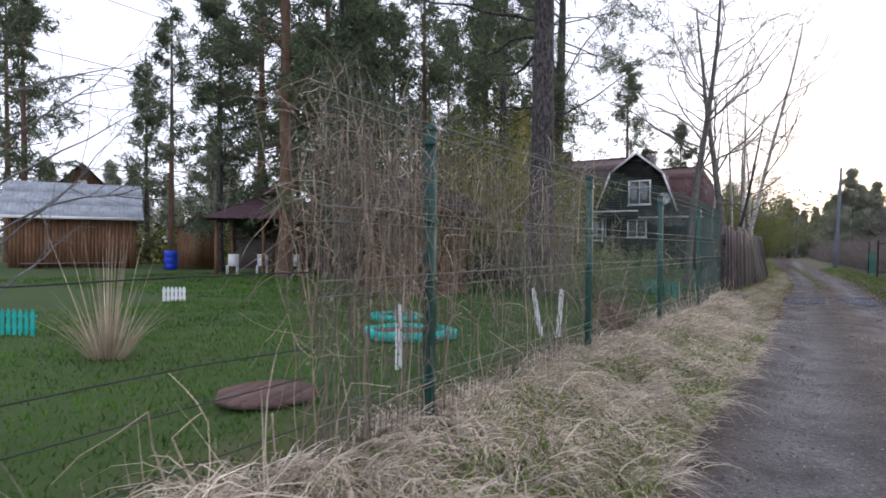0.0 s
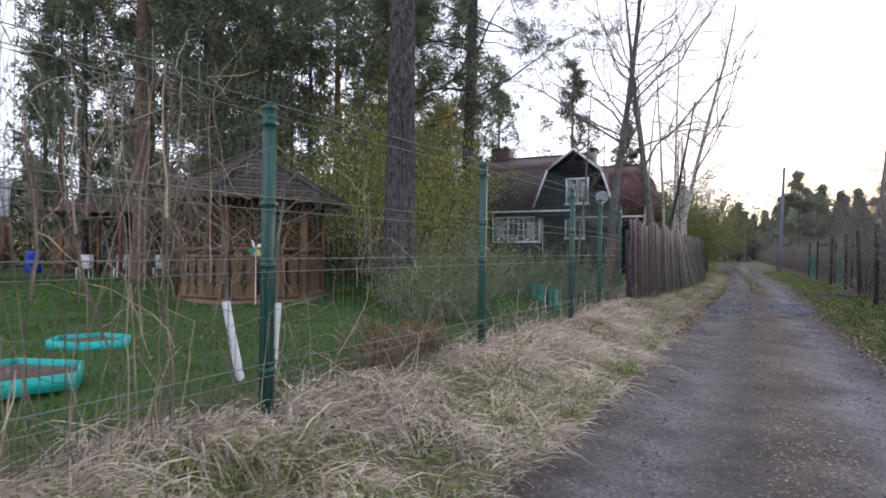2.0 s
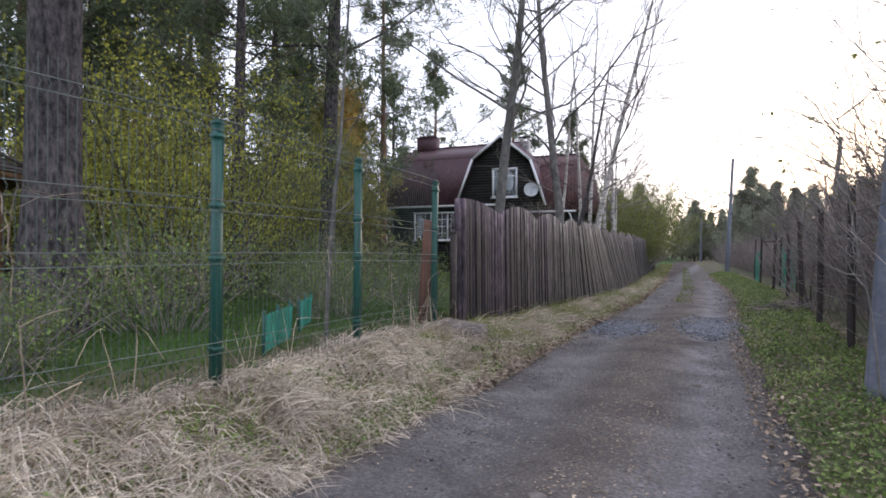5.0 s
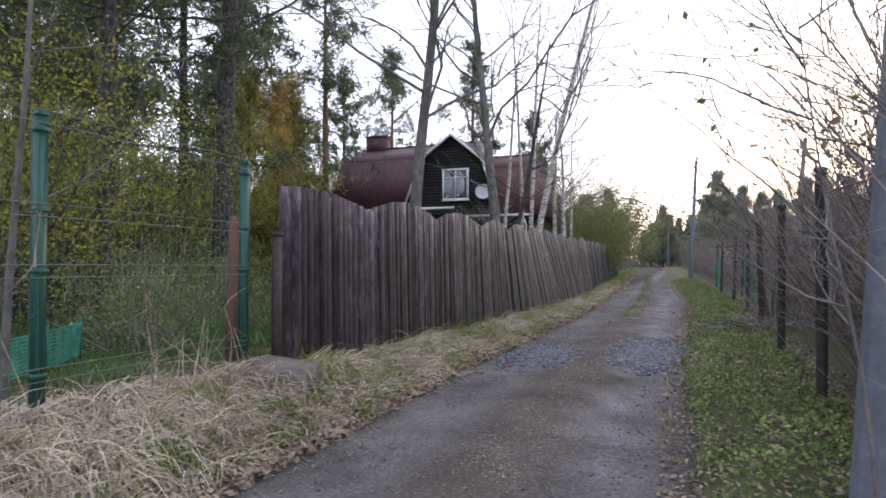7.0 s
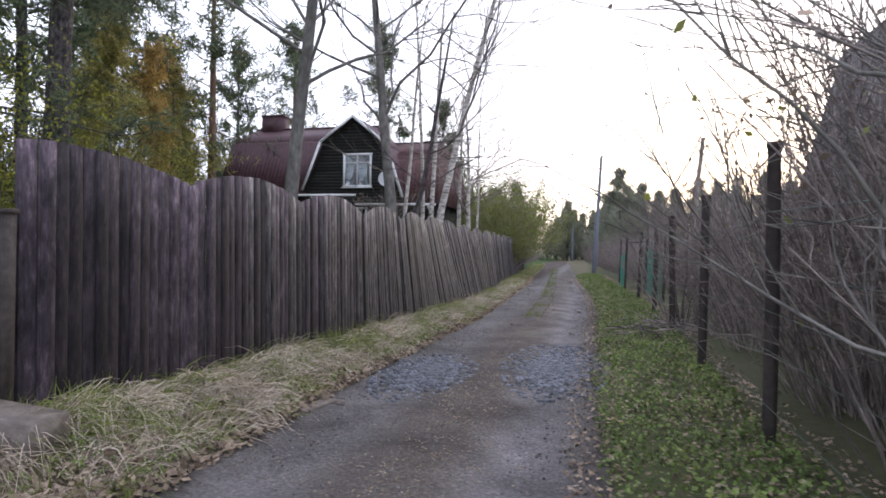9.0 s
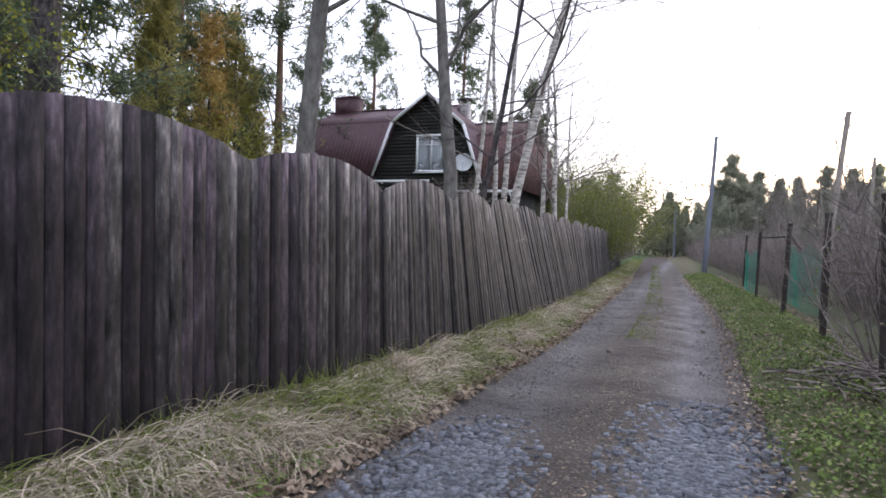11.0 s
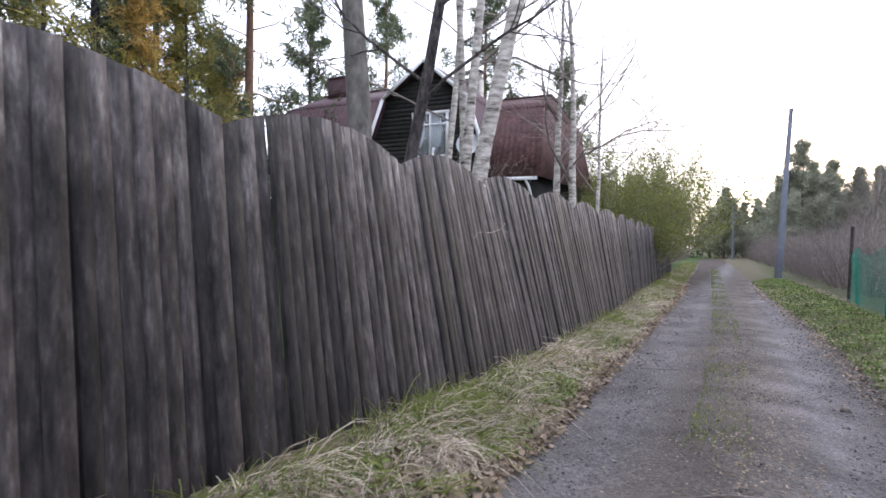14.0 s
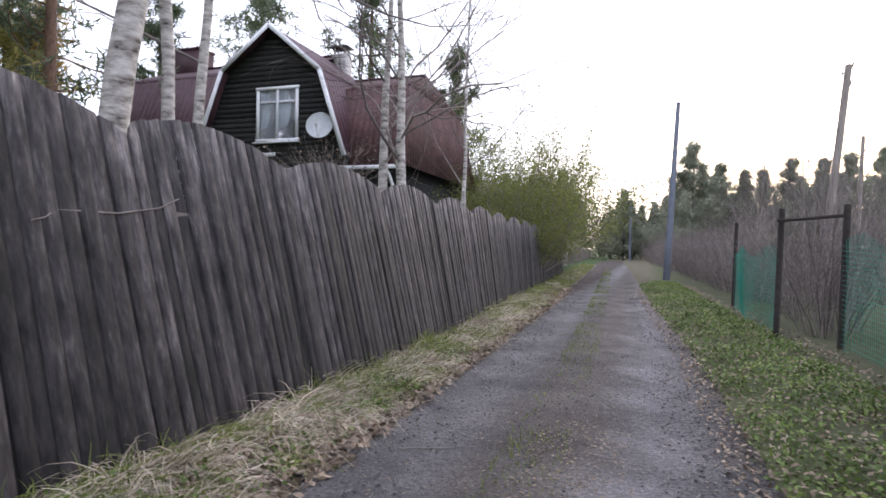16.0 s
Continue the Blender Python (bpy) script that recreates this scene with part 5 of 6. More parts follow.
    g = Geo(); corrugated(g, (-2.3, -.3, 2.5), (2.3, -.3, 2.5), (-2.3, 2, 4.0), (2.3, 2, 4.0), .2, .02); corrugated(g, (2.3, 4.3, 2.5), (-2.3, 4.3, 2.5), (2.3, 2, 4.0), (-2.3, 2, 4.0), .2, .02)
    part("roof", g, M_SLATE, t)
    # dark gambrel house behind the hedge
    t = thing("dark_house", "dark gambrel-roofed wooden house behind the hedge", "house", pose(7.75, 22.6, 0))
    g = Geo(); g.box((3.1, 3.3, 1.4), (5.8, 6.2, 2.8)); part("wall", g, M_POLEWOOD, t)
    pr = [(-.15, 2.3), (.85, 6.0), (3.1, 7.6), (5.35, 6.0), (6.35, 2.3)]
    g = Geo(); g.quads([[(pr[0][0] + .15, .1, 2.3), (pr[4][0] - .15, .1, 2.3), (pr[3][0], .1, 6.0), (pr[1][0], .1, 6.0)], [(pr[1][0], .1, 6.0), (pr[3][0], .1, 6.0), (3.15, .1, 7.6), (3.05, .1, 7.6)]])
    part("gable", g, M_POLEWOOD, t)
    bd = Geo(); bd.box((0, 0, 0), (.13, .02, 1)); bme = bd.mesh("board", M_POLEWOOD)
    for x in np.arange(.1, 6.2, .15):
        zt = np.interp(x, [q[0] for q in pr], [q[1] for q in pr]) - .05
        part("board", bme, None, t, at=pose(x, .07, (zt + .1) / 2) @ Matrix.Diagonal((1, 1, zt - .1, 1)))
    for a, b in zip(pr[:-1], pr[1:]):
        g = Geo()
        lo, hi = (a, b) if a[1] < b[1] else (b, a)
        if a[1] < b[1]:
            corrugated(g, (lo[0], 6.8, lo[1]), (lo[0], -.3, lo[1]), (hi[0], 6.8, hi[1]), (hi[0], -.3, hi[1]), .2, .02)
        else:
            corrugated(g, (lo[0], -.3, lo[1]), (lo[0], 6.8, lo[1]), (hi[0], -.3, hi[1]), (hi[0], 6.8, hi[1]), .2, .02)
        part("roof_slope", g, M_DARKROOF, t)


def pole(name, label, x, y, h, r0, r1, mat, lean=(0, 0), k=8, square=False, arms=0):
    t = thing(name, label, "utility pole", pose(x, y, float(height(x, y)) - .1))
    g = Geo()
    if square:
        v = [(lean[0] * z + sx * q * .75, lean[1] * z + sy * q * .62, z) for z, q in ((0, r0), (h, r1)) for sx, sy in ((-.85, -1), (.85, -1), (1, -.85), (1, .85), (.85, 1), (-.85, 1), (-1, .85), (-1, -.85))]
        g.add(v, [(i, (i + 1) % 8, 8 + (i + 1) % 8, 8 + i) for i in range(8)] + [(8, 9, 10, 11), (8, 11, 12, 15), (12, 13, 14, 15)])
    else:
        g.tube([(0, 0, 0), (lean[0] * h, lean[1] * h, h)], [r0, r1], k)
    part("shaft", g, mat, t, smooth=not square)
    for a in range(arms):
        z = h - .12 - .32 * a
        g = Geo(); g.tube([(lean[0] * z, lean[1] * z, z), (lean[0] * z + .13 * (1 - 2 * (a % 2)), lean[1] * z, z + .03), (lean[0] * z + .14 * (1 - 2 * (a % 2)), lean[1] * z, z + .14)], .018, 6)
        i = part("insulator_pin", g, M_DARKMETAL, t)
        g = Geo(); g.lathe([(.001, .1), (.035, .09), (.045, .05), (.03, .03), (.045, 0), (.001, 0)], (lean[0] * z + .14 * (1 - 2 * (a % 2)), lean[1] * z, z + .12), 10)
        part("insulator", g, M_WHITE, t)
    return t


def cable(pts, sag=.3, label="thin black overhead cable", r=.012):
    a, b = np.array(pts[0], float), np.array(pts[1], float)
    s = np.linspace(0, 1, 14)[:, None]
    p = a + (b - a) * s
    p[:, 2] -= sag * 4 * (s * (1 - s))[:, 0]
    t = thing("overhead_cable", label, "cable", group="overhead cables")
    g = Geo(); g.tube(p, r, 4); part("wire", g, M_BLACK, t)

country_house()
gazebo()
shed()
pole("utility_pole", "leaning square concrete pole among hedge twigs", 3.99, 16.02, 8.5, .125, .10, M_CONCRETE, (.07, .01), square=True)
pole("utility_pole", "pale concrete pole beside the lane", 3.42, 50.3, 7.1, .18, .10, M_CONCRETE, (.045, 0), square=True, arms=3)
pole("utility_pole", "leaning weathered wooden pole with insulators", 8.5, 49.5, 7.9, .15, .11, M_POLEWOOD, (.09, 0), arms=3)
pole("utility_pole", "thin far wooden pole behind the hedge", 12.6, 60, 7.2, .12, .09, M_POLEWOOD, (.03, 0))
pole("utility_pole", "small far pole at the lane's bend", 1.1, 92, 6.0, .13, .09, M_CONCRETE)
for a, b in (((-21.5, 1, 8.3), (-10, 24, 5.6)), ((-20, 3, 10.4), (-12.5, 19.5, 7.6)), ((-19.6, 3, 11.2), (-12, 20, 8.3))):
    cable((a, b))
cable(((4.55, 16.1, 8.3), (3.74, 50.3, 6.95)), .35, r=.007)
wire_fence()


def right_fence():
    t = thing("barbed_wire_fence", "sagging wire fence on rusty dark posts", "fence")
    spots = [(4.32, 12.0, 1.9), (4.28, 18.72, 2.08), (4.30, 21.25, 1.95), (4.4, 24.3, 1.9), (4.45, 27.4, 1.9), (4.4, 30.8, 1.85)]
    for x, y, h in spots:
        z = float(height(x, y))
        g = Geo(); g.tube([(0, 0, -.2), (.004, 0, h * .5), (0.0, .01, h - .06)], [.045, .047, .043], 8)
        p = part("post", g, M_DARKMETAL, t, at=pose(x, y, z, 0, rs.normal(0, 1), 0), smooth=True)
        g = Geo(); g.lathe([(.001, h - .03), (.05, h - .035), (.056, h - .06), (.043, h - .1)], k=8); part("cap", g, M_DARKMETAL, p)
    for (xa, ya, ha), (xb, yb, hb) in zip(spots[:-1], spots[1:]):
        for f in (.15, .3, .44, .58, .7, .74, .92):
            za, zb = float(height(xa, ya)) + ha * f, float(height(xb, yb)) + hb * f + rs.normal(0, .03)
            s = np.linspace(0, 1, 8)[:, None]
            p = np.array((xa - .05, ya, za)) + (np.array((xb, yb, zb)) - np.array((xa, ya, za))) * s
            p[:, 2] -= rs.uniform(.01, .06) * 4 * (s * (1 - s))[:, 0]
            g = Geo(); g.tube(p, .0035, 3, cap=False)
            part("wire", g, M_WIRE, t)


right_fence()


def net_fence():
    t = thing("net_fence", "turquoise garden netting on dark iron posts", "fence")
    runs = (((4.27, 34.5), (4.32, 38.9), 1.32), ((4.85, 33.9), (5.0, 30.6), 1.45))
    for x, y in ((4.27, 34.5), (4.85, 33.9), (4.32, 38.9), (5.0, 30.6)):
        g = Geo(); g.tube([(0, 0, -.2), (.05, 0, 1.75)], .04, 6)
        part("post", g, M_DARKMETAL, t, at=pose(x, y, float(height(x, y))))
    g = Geo(); g.beam((4.27, 34.5, 1.72), (4.9, 33.9, 1.76), .04); part("crossbar", g, M_DARKMETAL, t)
    for (xa, ya), (xb, yb), top in runs:
        g = Geo()
        for f in np.linspace(0, 1, int(abs(yb - ya) / .07)):
            x, y = xa + (xb - xa) * f, ya + (yb - ya) * f
            g.tube([(x + .04 * math.sin(9 * f), y, .1), (x + .05 * math.sin(7 * f + 1), y + .02, top * .6), (x + .03 * math.sin(7 * f + 1), y + .02, top + .08 * math.sin(11 * f))], .0027, 3, cap=False)
        for z in np.linspace(.15, top - .06, 22):
            g.tube([(xa, ya, z), (xa * .7 + xb * .3 + .03, ya * .7 + yb * .3, z - .04), ((xa + xb) / 2, (ya + yb) / 2, z - .05), (xb, yb, z)], .0027, 3, cap=False)
        part("netting", g, M_NET, t)


net_fence()

# dry climbers on the wire fence
def dry_vines(y0, y1, n, hmax, seed, pale=.45, curls=6):
    global rng
    rng = np.random.default_rng(seed)
    t = thing("dry_climber", "dense grey-brown dried vines hanging on the wire fence", "plant")
    dark, light = Geo(), Geo()
    for a in range(n):
        y = rng.uniform(y0, y1)
        h = hmax * rng.uniform(.8, 1.04) if rng.uniform() < .7 else hmax * rng.uniform(.3, .8)
        x = float(fx(y)) + (.07 + abs(rng.normal(0, .05)) if rng.uniform() < .2 else -.05 - abs(rng.normal(0, .07)))
        g = light if rng.uniform() < pale else dark
        z0 = -.05 if rng.uniform() < .36 else rng.uniform(.5, 1.15)
        h = max(.4, h - max(0, z0))
        pts, _ = wander((x, y, float(hf(y)) + z0), (0, rng.normal(0, .06), 1), h, 10, .085, .09)
        g.tube(pts, np.linspace(rng.uniform(.0025, .005) if rng.uniform() < .85 else rng.uniform(.006, .009), .0018, 11), 3, cap=False)
        for c in range(curls):
            q = pts[min(10, int(3 + 8 * rng.uniform() ** .8))]
            sp, _ = wander(q, rng.normal(0, 1, 3) * (.3, .7, 1), rng.uniform(.15, .6), 5, .32, -.10)
            (light if rng.uniform() < pale * .8 else dark).tube(sp, np.linspace(.003, .0013, 6), 3, cap=False)
    tagged(part("vinework", dark, M_VINE, t, "brown tangled stems"), kind="stuff")
    tagged(part("vinework", light, M_PALEVINE, t, "bleached tan stems"), kind="stuff")
    p = np.stack([0 * rng.uniform(size=n * 5), rng.uniform(y0, y1, n * 5), rng.uniform(.12, 1, n * 5) ** .5 * (hmax + .25)], 1)
    p[:, 0] = fx(p[:, 1]) - .05 + rng.normal(0, .06, n * 5)
    tagged(part("withered_foliage", leaves(p, .028), M_VINE, t), kind="stuff")


dry_vines(3.42, 4.6, 115, 2.04, 84, .35, 5)
dry_vines(4.5, 7.3, 105, 2.0, 81, .3, 5)
dry_vines(7.4, 9.2, 20, .75, 85, .45, 4)
dry_vines(9.2, 17.0, 22, .9, 82, .45, 3)


def bent_stalks(n, y0, y1):
    """Thick bleached stalks that rise from the verge and break over."""
    t = thing("bent_stalks", "bleached broken stalks leaning at the wire fence", "plant")
    g = Geo()
    for a in range(n):
        y = rng.uniform(y0, y1); x = float(fx(y)) + rng.uniform(-.05, .32)
        pts, d = wander((x, y, float(height(x, y)) - .03), (rng.normal(0, .25), rng.normal(0, .3), 1), rng.uniform(.2, .7), 5, .08)
        end, _ = wander(pts[-1], unit(d + rng.normal(0, .9, 3) - (0, 0, .9)), rng.uniform(.1, .35), 3, .15, -.1)
        g.tube(np.concatenate([pts, end[1:]]), np.linspace(rng.uniform(.003, .006), .002, 9), 4, cap=False)
    tagged(part("stalkwork", g, M_PALEVINE, t), kind="stuff")


bent_stalks(58, 2.4, 17)

def low_wires():
    t = thing("low_wire_fence", "sagging dark strands of an old low wire fence", "fence")
    for y in (-3.6, -.4, 2.1):
        x = float(fx(y)); g = Geo(); g.tube([(0, 0, -.15), (.01, 0, .62)], [.03, .028], 8)
        part("stake", g, M_RAIL, t, at=pose(x - .05, y, float(height(x, y)), rs.normal(0, 2), rs.normal(0, 2), 0))
    for z in (.22, .45, .62, 1.0):
        y = np.linspace(-3.6, 3.4, 12)
        g = Geo(); g.tube(np.stack([fx(y), y, hf(y) + z + .03 * wave(y, y * 0 + z * 9, .9)], 1), .0035, 4); part("strand", g, M_BLACK, t)


low_wires()

# garden things
def reed_clump():
    t = thing("ornamental_grass", "fountain of dry straw-coloured ornamental grass", "plant", pose(-4.75, 4.5, .36))
    n = 260
    a, o = rng.uniform(0, 2 * math.pi, n), rng.uniform(0, 1, n) ** .6
    p = np.stack([np.cos(a) * o * .16, np.sin(a) * o * .16, 0 * a], 1)
    d = np.stack([np.cos(a) * o * .75, np.sin(a) * o * .75, 1 + 0 * a], 1)
    part("blades", blades(p, d, rng.uniform(.35, 1.0, n), .006, rng.uniform(.1, .45, n), 4), M_PALEVINE, t)
    n = 26
    a, o = rng.uniform(0, 2 * math.pi, n), rng.uniform(0, 1, n)
    p = np.stack([np.cos(a) * o * .12, np.sin(a) * o * .12, 0 * a], 1)
    d = np.stack([np.cos(a) * o * .35, np.sin(a) * o * .35, 1 + 0 * a], 1)
    part("plumes", blades(p, d, rng.uniform(1.0, 1.4, n), .018, .05, 4), M_PALEVINE, t)


reed_clump()


def picket(name, label, x, y, turn, n, h, mat, pitch=.085):
    t = thing(name, label, "fence", pose(x, y, float(height(x, y)), 0, 0, turn))
    for k in range(n):
        g = Geo(); w = .05
        g.add([(k * pitch + a, b, z) for b in (-.008, .008) for a, z in ((0, 0), (w, 0), (w, h * .88), (w / 2, h), (0, h * .88))], [(0, 1, 2, 4), (2, 3, 3, 4), (5, 9, 7, 6)])
        g.f[-1] = g.f[-1][[0, 2]]
        g.add([(k * pitch + a, b, z) for a, z in ((0, h * .87), (w, h * .87), (w / 2 + .004, h), (w / 2 - .004, h)) for b in (-.008,)], [(0, 1, 2, 3)])
        part("picket", g, mat, t)
    for z in (.3, .72):
        g = Geo(); g.box((n * pitch / 2 - .02, .018, h * z), (n * pitch, .016, .035)); part("rail", g, mat, t)


picket("picket_fence", "tiny turquoise picket fence on the lawn", -7.35, 4.55, 22, 7, .34, M_TEAL)
picket("picket_fence", "tiny turquoise picket fence on the lawn", -7.9, 4.2, 30, 3, .34, M_TEAL)
picket("picket_fence", "small white picket edging on the lawn", -9.7, 8.3, 40, 6, .32, M_WHITE, .075)


def flower_bed(x, y, turn, s):
    t = thing("flower_bed", "low hexagonal turquoise-painted bed of bare soil", "flower bed", pose(x, y, float(height(x, y)), 0, 0, turn), group="turquoise flower beds")
    for i in range(6):
        a, b = radians(60 * i), radians(60 * i + 60)
        g = Geo(); g.beam((s * math.cos(a), s * .8 * math.sin(a), .05), (s * math.cos(b), s * .8 * math.sin(b), .05), .025, .11)
        part("board", g, M_TEAL, t)
    g = Geo(); g.lathe([(.001, .085), (s * .5, .08), (s * .92, .06)], k=6)
    v = g.v[0]; v[:, 1] *= .8
    part("soil", g, M_SOIL, t)


flower_bed(-2.95, 7.15, 20, .58)
flower_bed(-4.1, 8.45, 10, .42)


def well_lid():
    t = thing("well_cover", "round brown wooden cover lying on the lawn", "cover", pose(-2.15, 4.2, float(height(-2.15, 4.2)) + .02, 0, 0, 20))
    for k in range(6):
        x0, x1 = -.36 + k * .12, -.36 + (k + 1) * .12 - .006
        h0, h1 = math.sqrt(max(.002, .1315 - x0 * x0)), math.sqrt(max(.002, .1315 - x1 * x1))
        g = Geo(); g.add([(x, y, z) for z in (0, .035) for x, y in ((x0, -h0), (x1, -h1), (x1, h1), (x0, h0))], [(0, 3, 2, 1), (4, 5, 6, 7), (0, 1, 5, 4), (1, 2, 6, 5), (2, 3, 7, 6), (3, 0, 4, 7)])
        part("plank", g, M_LID, t)


well_lid()
for x, y, l0, l1, s in ((-1.62, 8.1, -.13, -.12, 1), (-1.45, 8.25, .05, .05, 1), (-2.0, 5.6, 0, 0, 1), (-2.35, 2.5, 0, 0, 1.1)):
    t = bare_tree("fruit_tree", "young bare fruit tree with whitewashed trunk", 1.9 * s, .022, int(abs(x * 100 + y * 10)), (7, 4, 2), lean=(l0, l1), spread=.8, first=.45)
    put(t, x, y)
    g = Geo(); g.tube([(l0 * -.1, l1 * -.1, -.05), (l0 * .28, l1 * .28, .3), (l0 * .6, l1 * .6, .62)], [.034, .031, .029], 8)
    part("whitewash", g, M_WHITE, t, "whitewashed lower trunk")
for x, y, s in ((-1.05, 9.05, .48), (-1.12, 9.6, .5), (-1.25, 10.2, .4)):
    put(shrub("withered_shrub", "small rust-brown withered conifer shrub", s, s * .7, 26, int(abs(x * 50 + y * 7)), M_RUST, 420, .035, sub=6, r=.005, fuzz=.05), x, y)
t = thing("blue_barrel", "bright blue plastic barrel beside the hut", "barrel", pose(-24.3, 18.2, .33))
g = Geo(); g.lathe([(.001, .9), (.26, .9), (.29, .86), (.30, .62), (.285, .6), (.30, .57), (.30, .3), (.285, .28), (.30, .25), (.29, .02), (.001, 0)], k=18); part("body", g, M_BLUE, t, smooth=True)
g = Geo(); g.lathe([(.2, .9), (.2, .94), (.001, .95)], k=16); part("lid", g, M_BLACK, t)


def green_net(x, y, turn, w, h):
    t = thing("net_screen", "low turquoise garden net strung on sticks", "net", pose(x, y, float(height(x, y)), 0, 0, turn), group="low garden nets")
    g = Geo()
    for f in np.linspace(0, w, int(w / .03)):
        g.tube([(f, .02 * math.sin(6 * f), .02), (f, .03 * math.sin(5 * f), h)], .004, 3, cap=False)
    for z in np.linspace(.03, h, int(h / .03)):
        g.tube([(0, 0, z), (w / 2, .03, z - .02), (w, 0, z)], .004, 3, cap=False)
    part("netting", g, M_NET, t)
    for f in (0, w / 2, w):
        g = Geo(); g.box((f, .02, h / 2), (.025, .025, h + .1)); part("stick", g, M_GREENMETAL, t)


green_net(-.95, 14.2, 118, 1.1, .36)
green_net(-1.6, 15.5, 122, 1.3, .34)

def brush_pile(x0, y0, n):
    """Cut grey sticks thrown down in a heap."""
    t = thing("brush_pile", "heap of cut grey sticks under the hedge bush", "brush pile", pose(x0, y0, float(height(x0, y0))))
    g = Geo()
    for k in range(n):
        a = rng.normal(1.2, .9)
        c = rng.normal(0, 1, 3) * (.22, .4, 0) + (0, 0, abs(rng.normal(0, .09)) + .02)
        ln_ = rng.uniform(.35, 1.1)
        d = np.array((math.cos(a), math.sin(a), rng.normal(0, .12)))
        p, _ = wander(c - d * ln_ / 2, d, ln_, 5, .09)
        p[:, 2] = np.maximum(p[:, 2], .012)
        g.tube(p, np.linspace(rng.uniform(.005, .013), .003, 6), 4, cap=False)
    tagged(part("stickwork", g, M_TWIG, t), kind="stuff")


brush_pile(4.25, 24.3, 90)
put(shrub("lilac_bush", "many-stemmed leafless bush with buds beside the lane", 2.7, 1.5, 34, 66, M_YOUNGLEAF, 90, .035, sub=12, r=.017), 4.75, 25.1)

# a pale dead tendril hooked over the planks
t = thing("dead_tendril", "thin pale dead tendril hanging on the plank fence", "twig")
g = Geo()
g.tube([(-.345, 27.70, 1.47), (-.335, 27.88, 1.445), (-.33, 28.26, 1.446), (-.34, 28.58, 1.50), (-.36, 28.76, 1.575)], [.005, .006, .006, .005, .003], 5)
g.tube([(-.335, 27.88, 1.445), (-.30, 27.80, 1.40), (-.29, 27.72, 1.38)], [.004, .003, .002], 4)
part("stem", g, M_TWIG, t)

# odds and ends at the fence corner
t = thing("leaning_plank", "reddish old plank leaning at the fence corner", "plank", pose(-.78, 17.0, .3, 4, 6, 0))
g = Geo(); g.box((0, 0, .7), (.15, .035, 1.5)); part("board", g, M_REDWOOD, t)
t = thing("corner_post", "dark square metal gate post", "post", pose(-.42, 17.2, .3))
g = Geo(); g.box((0, 0, .6), (.07, .07, 1.35)); part("shaft", g, M_DARKMETAL, t)
g = Geo(); g.box((0, 0, 1.29), (.09, .09, .03)); part("cap", g, M_DARKMETAL, t)
t = thing("concrete_block", "broken old concrete block at the fence foot", "block", pose(-.20, 17.02, .20, 2, 3, 10))
g = Geo()
g.add([(-.3, -.16, 0), (.28, -.18, 0), (.3, .15, 0), (-.28, .17, 0), (-.29, -.155, .23), (.265, -.175, .21), (.29, .145, .2), (-.27, .165, .235)], [(0, 3, 2, 1), (4, 5, 6, 7), (0, 1, 5, 4), (1, 2, 6, 5), (2, 3, 7, 6), (3, 0, 4, 7)])
part("body", g, M_OLDCONCRETE, t)
t = thing("board_in_road", "flat grey board sunk into the lane's edge", "board", pose(.70, 18.75, .012, 0, 1, -14))
g = Geo(); g.box((0, 0, .0), (.14, 1.05, .03)); part("plank", g, M_OLDCONCRETE, t)

# ---- small growth and loose stuff ----
rng = np.random.default_rng(99)


def scatter(n, fa, fb, y0, y1, power=1.0):
    y = rng.uniform(y0, y1, n)
    u = rng.uniform(0, 1, n) ** power
    a, b = fa(y), fb(y)
    x = a + (b - a) * u
    return x, y


def stuff(name, label, category, g, mat):
    return tagged(part(name, g, mat), label, category, kind="stuff")


# dry long grass: combed tufts over a thin scatter
def straw(n, tufts, y0, y1, lo, hi, edge=0.05, per=46):
    x, y = scatter(n, lambda q: fx(q) + lo, lambda q: xl(q) + edge, y0, y1)
    keep = wave(x, y, 1.6) + rng.normal(0, .35, n) > -.5
    x, y = x[keep], y[keep]
    az = rng.normal(.2, 1.3, len(x))
    d = np.stack([np.cos(az), np.sin(az), rng.uniform(.05, .6, len(x))], 1)
    a = blades(np.stack([x, y, height(x, y)], 1), d, rng.uniform(.1, .32, len(x)), rng.uniform(.004, .009, len(x)), rng.uniform(.2, .6, len(x)), 2)
    cx, cy = scatter(tufts, lambda q: fx(q) + lo + .08, lambda q: xl(q) - .12, y0, y1, 1.15)
    keep = wave(cx, cy, 1.6) + rng.normal(0, .3, tufts) > -.35
    cx, cy = cx[keep], cy[keep]
    comb = rng.normal(.1, .9, len(cx))
    size = rng.uniform(.55, 1.25, len(cx)) * hi
    X, Y, C, S = (np.repeat(q, per) for q in (cx, cy, comb, size))
    m = len(X)
    px, py = X + rng.normal(0, .045, m) * S, Y + rng.normal(0, .045, m) * S
    az = C + rng.normal(0, .75, m)
    d = np.stack([np.cos(az), np.sin(az), rng.uniform(.35, 1.5, m)], 1)
    b = blades(np.stack([px, py, height(px, py) - .01], 1), d, rng.uniform(.22, .5, m) * S, rng.uniform(.005, .011, m), rng.uniform(.55, 1.25, m), 4)
    return merge(a, b)


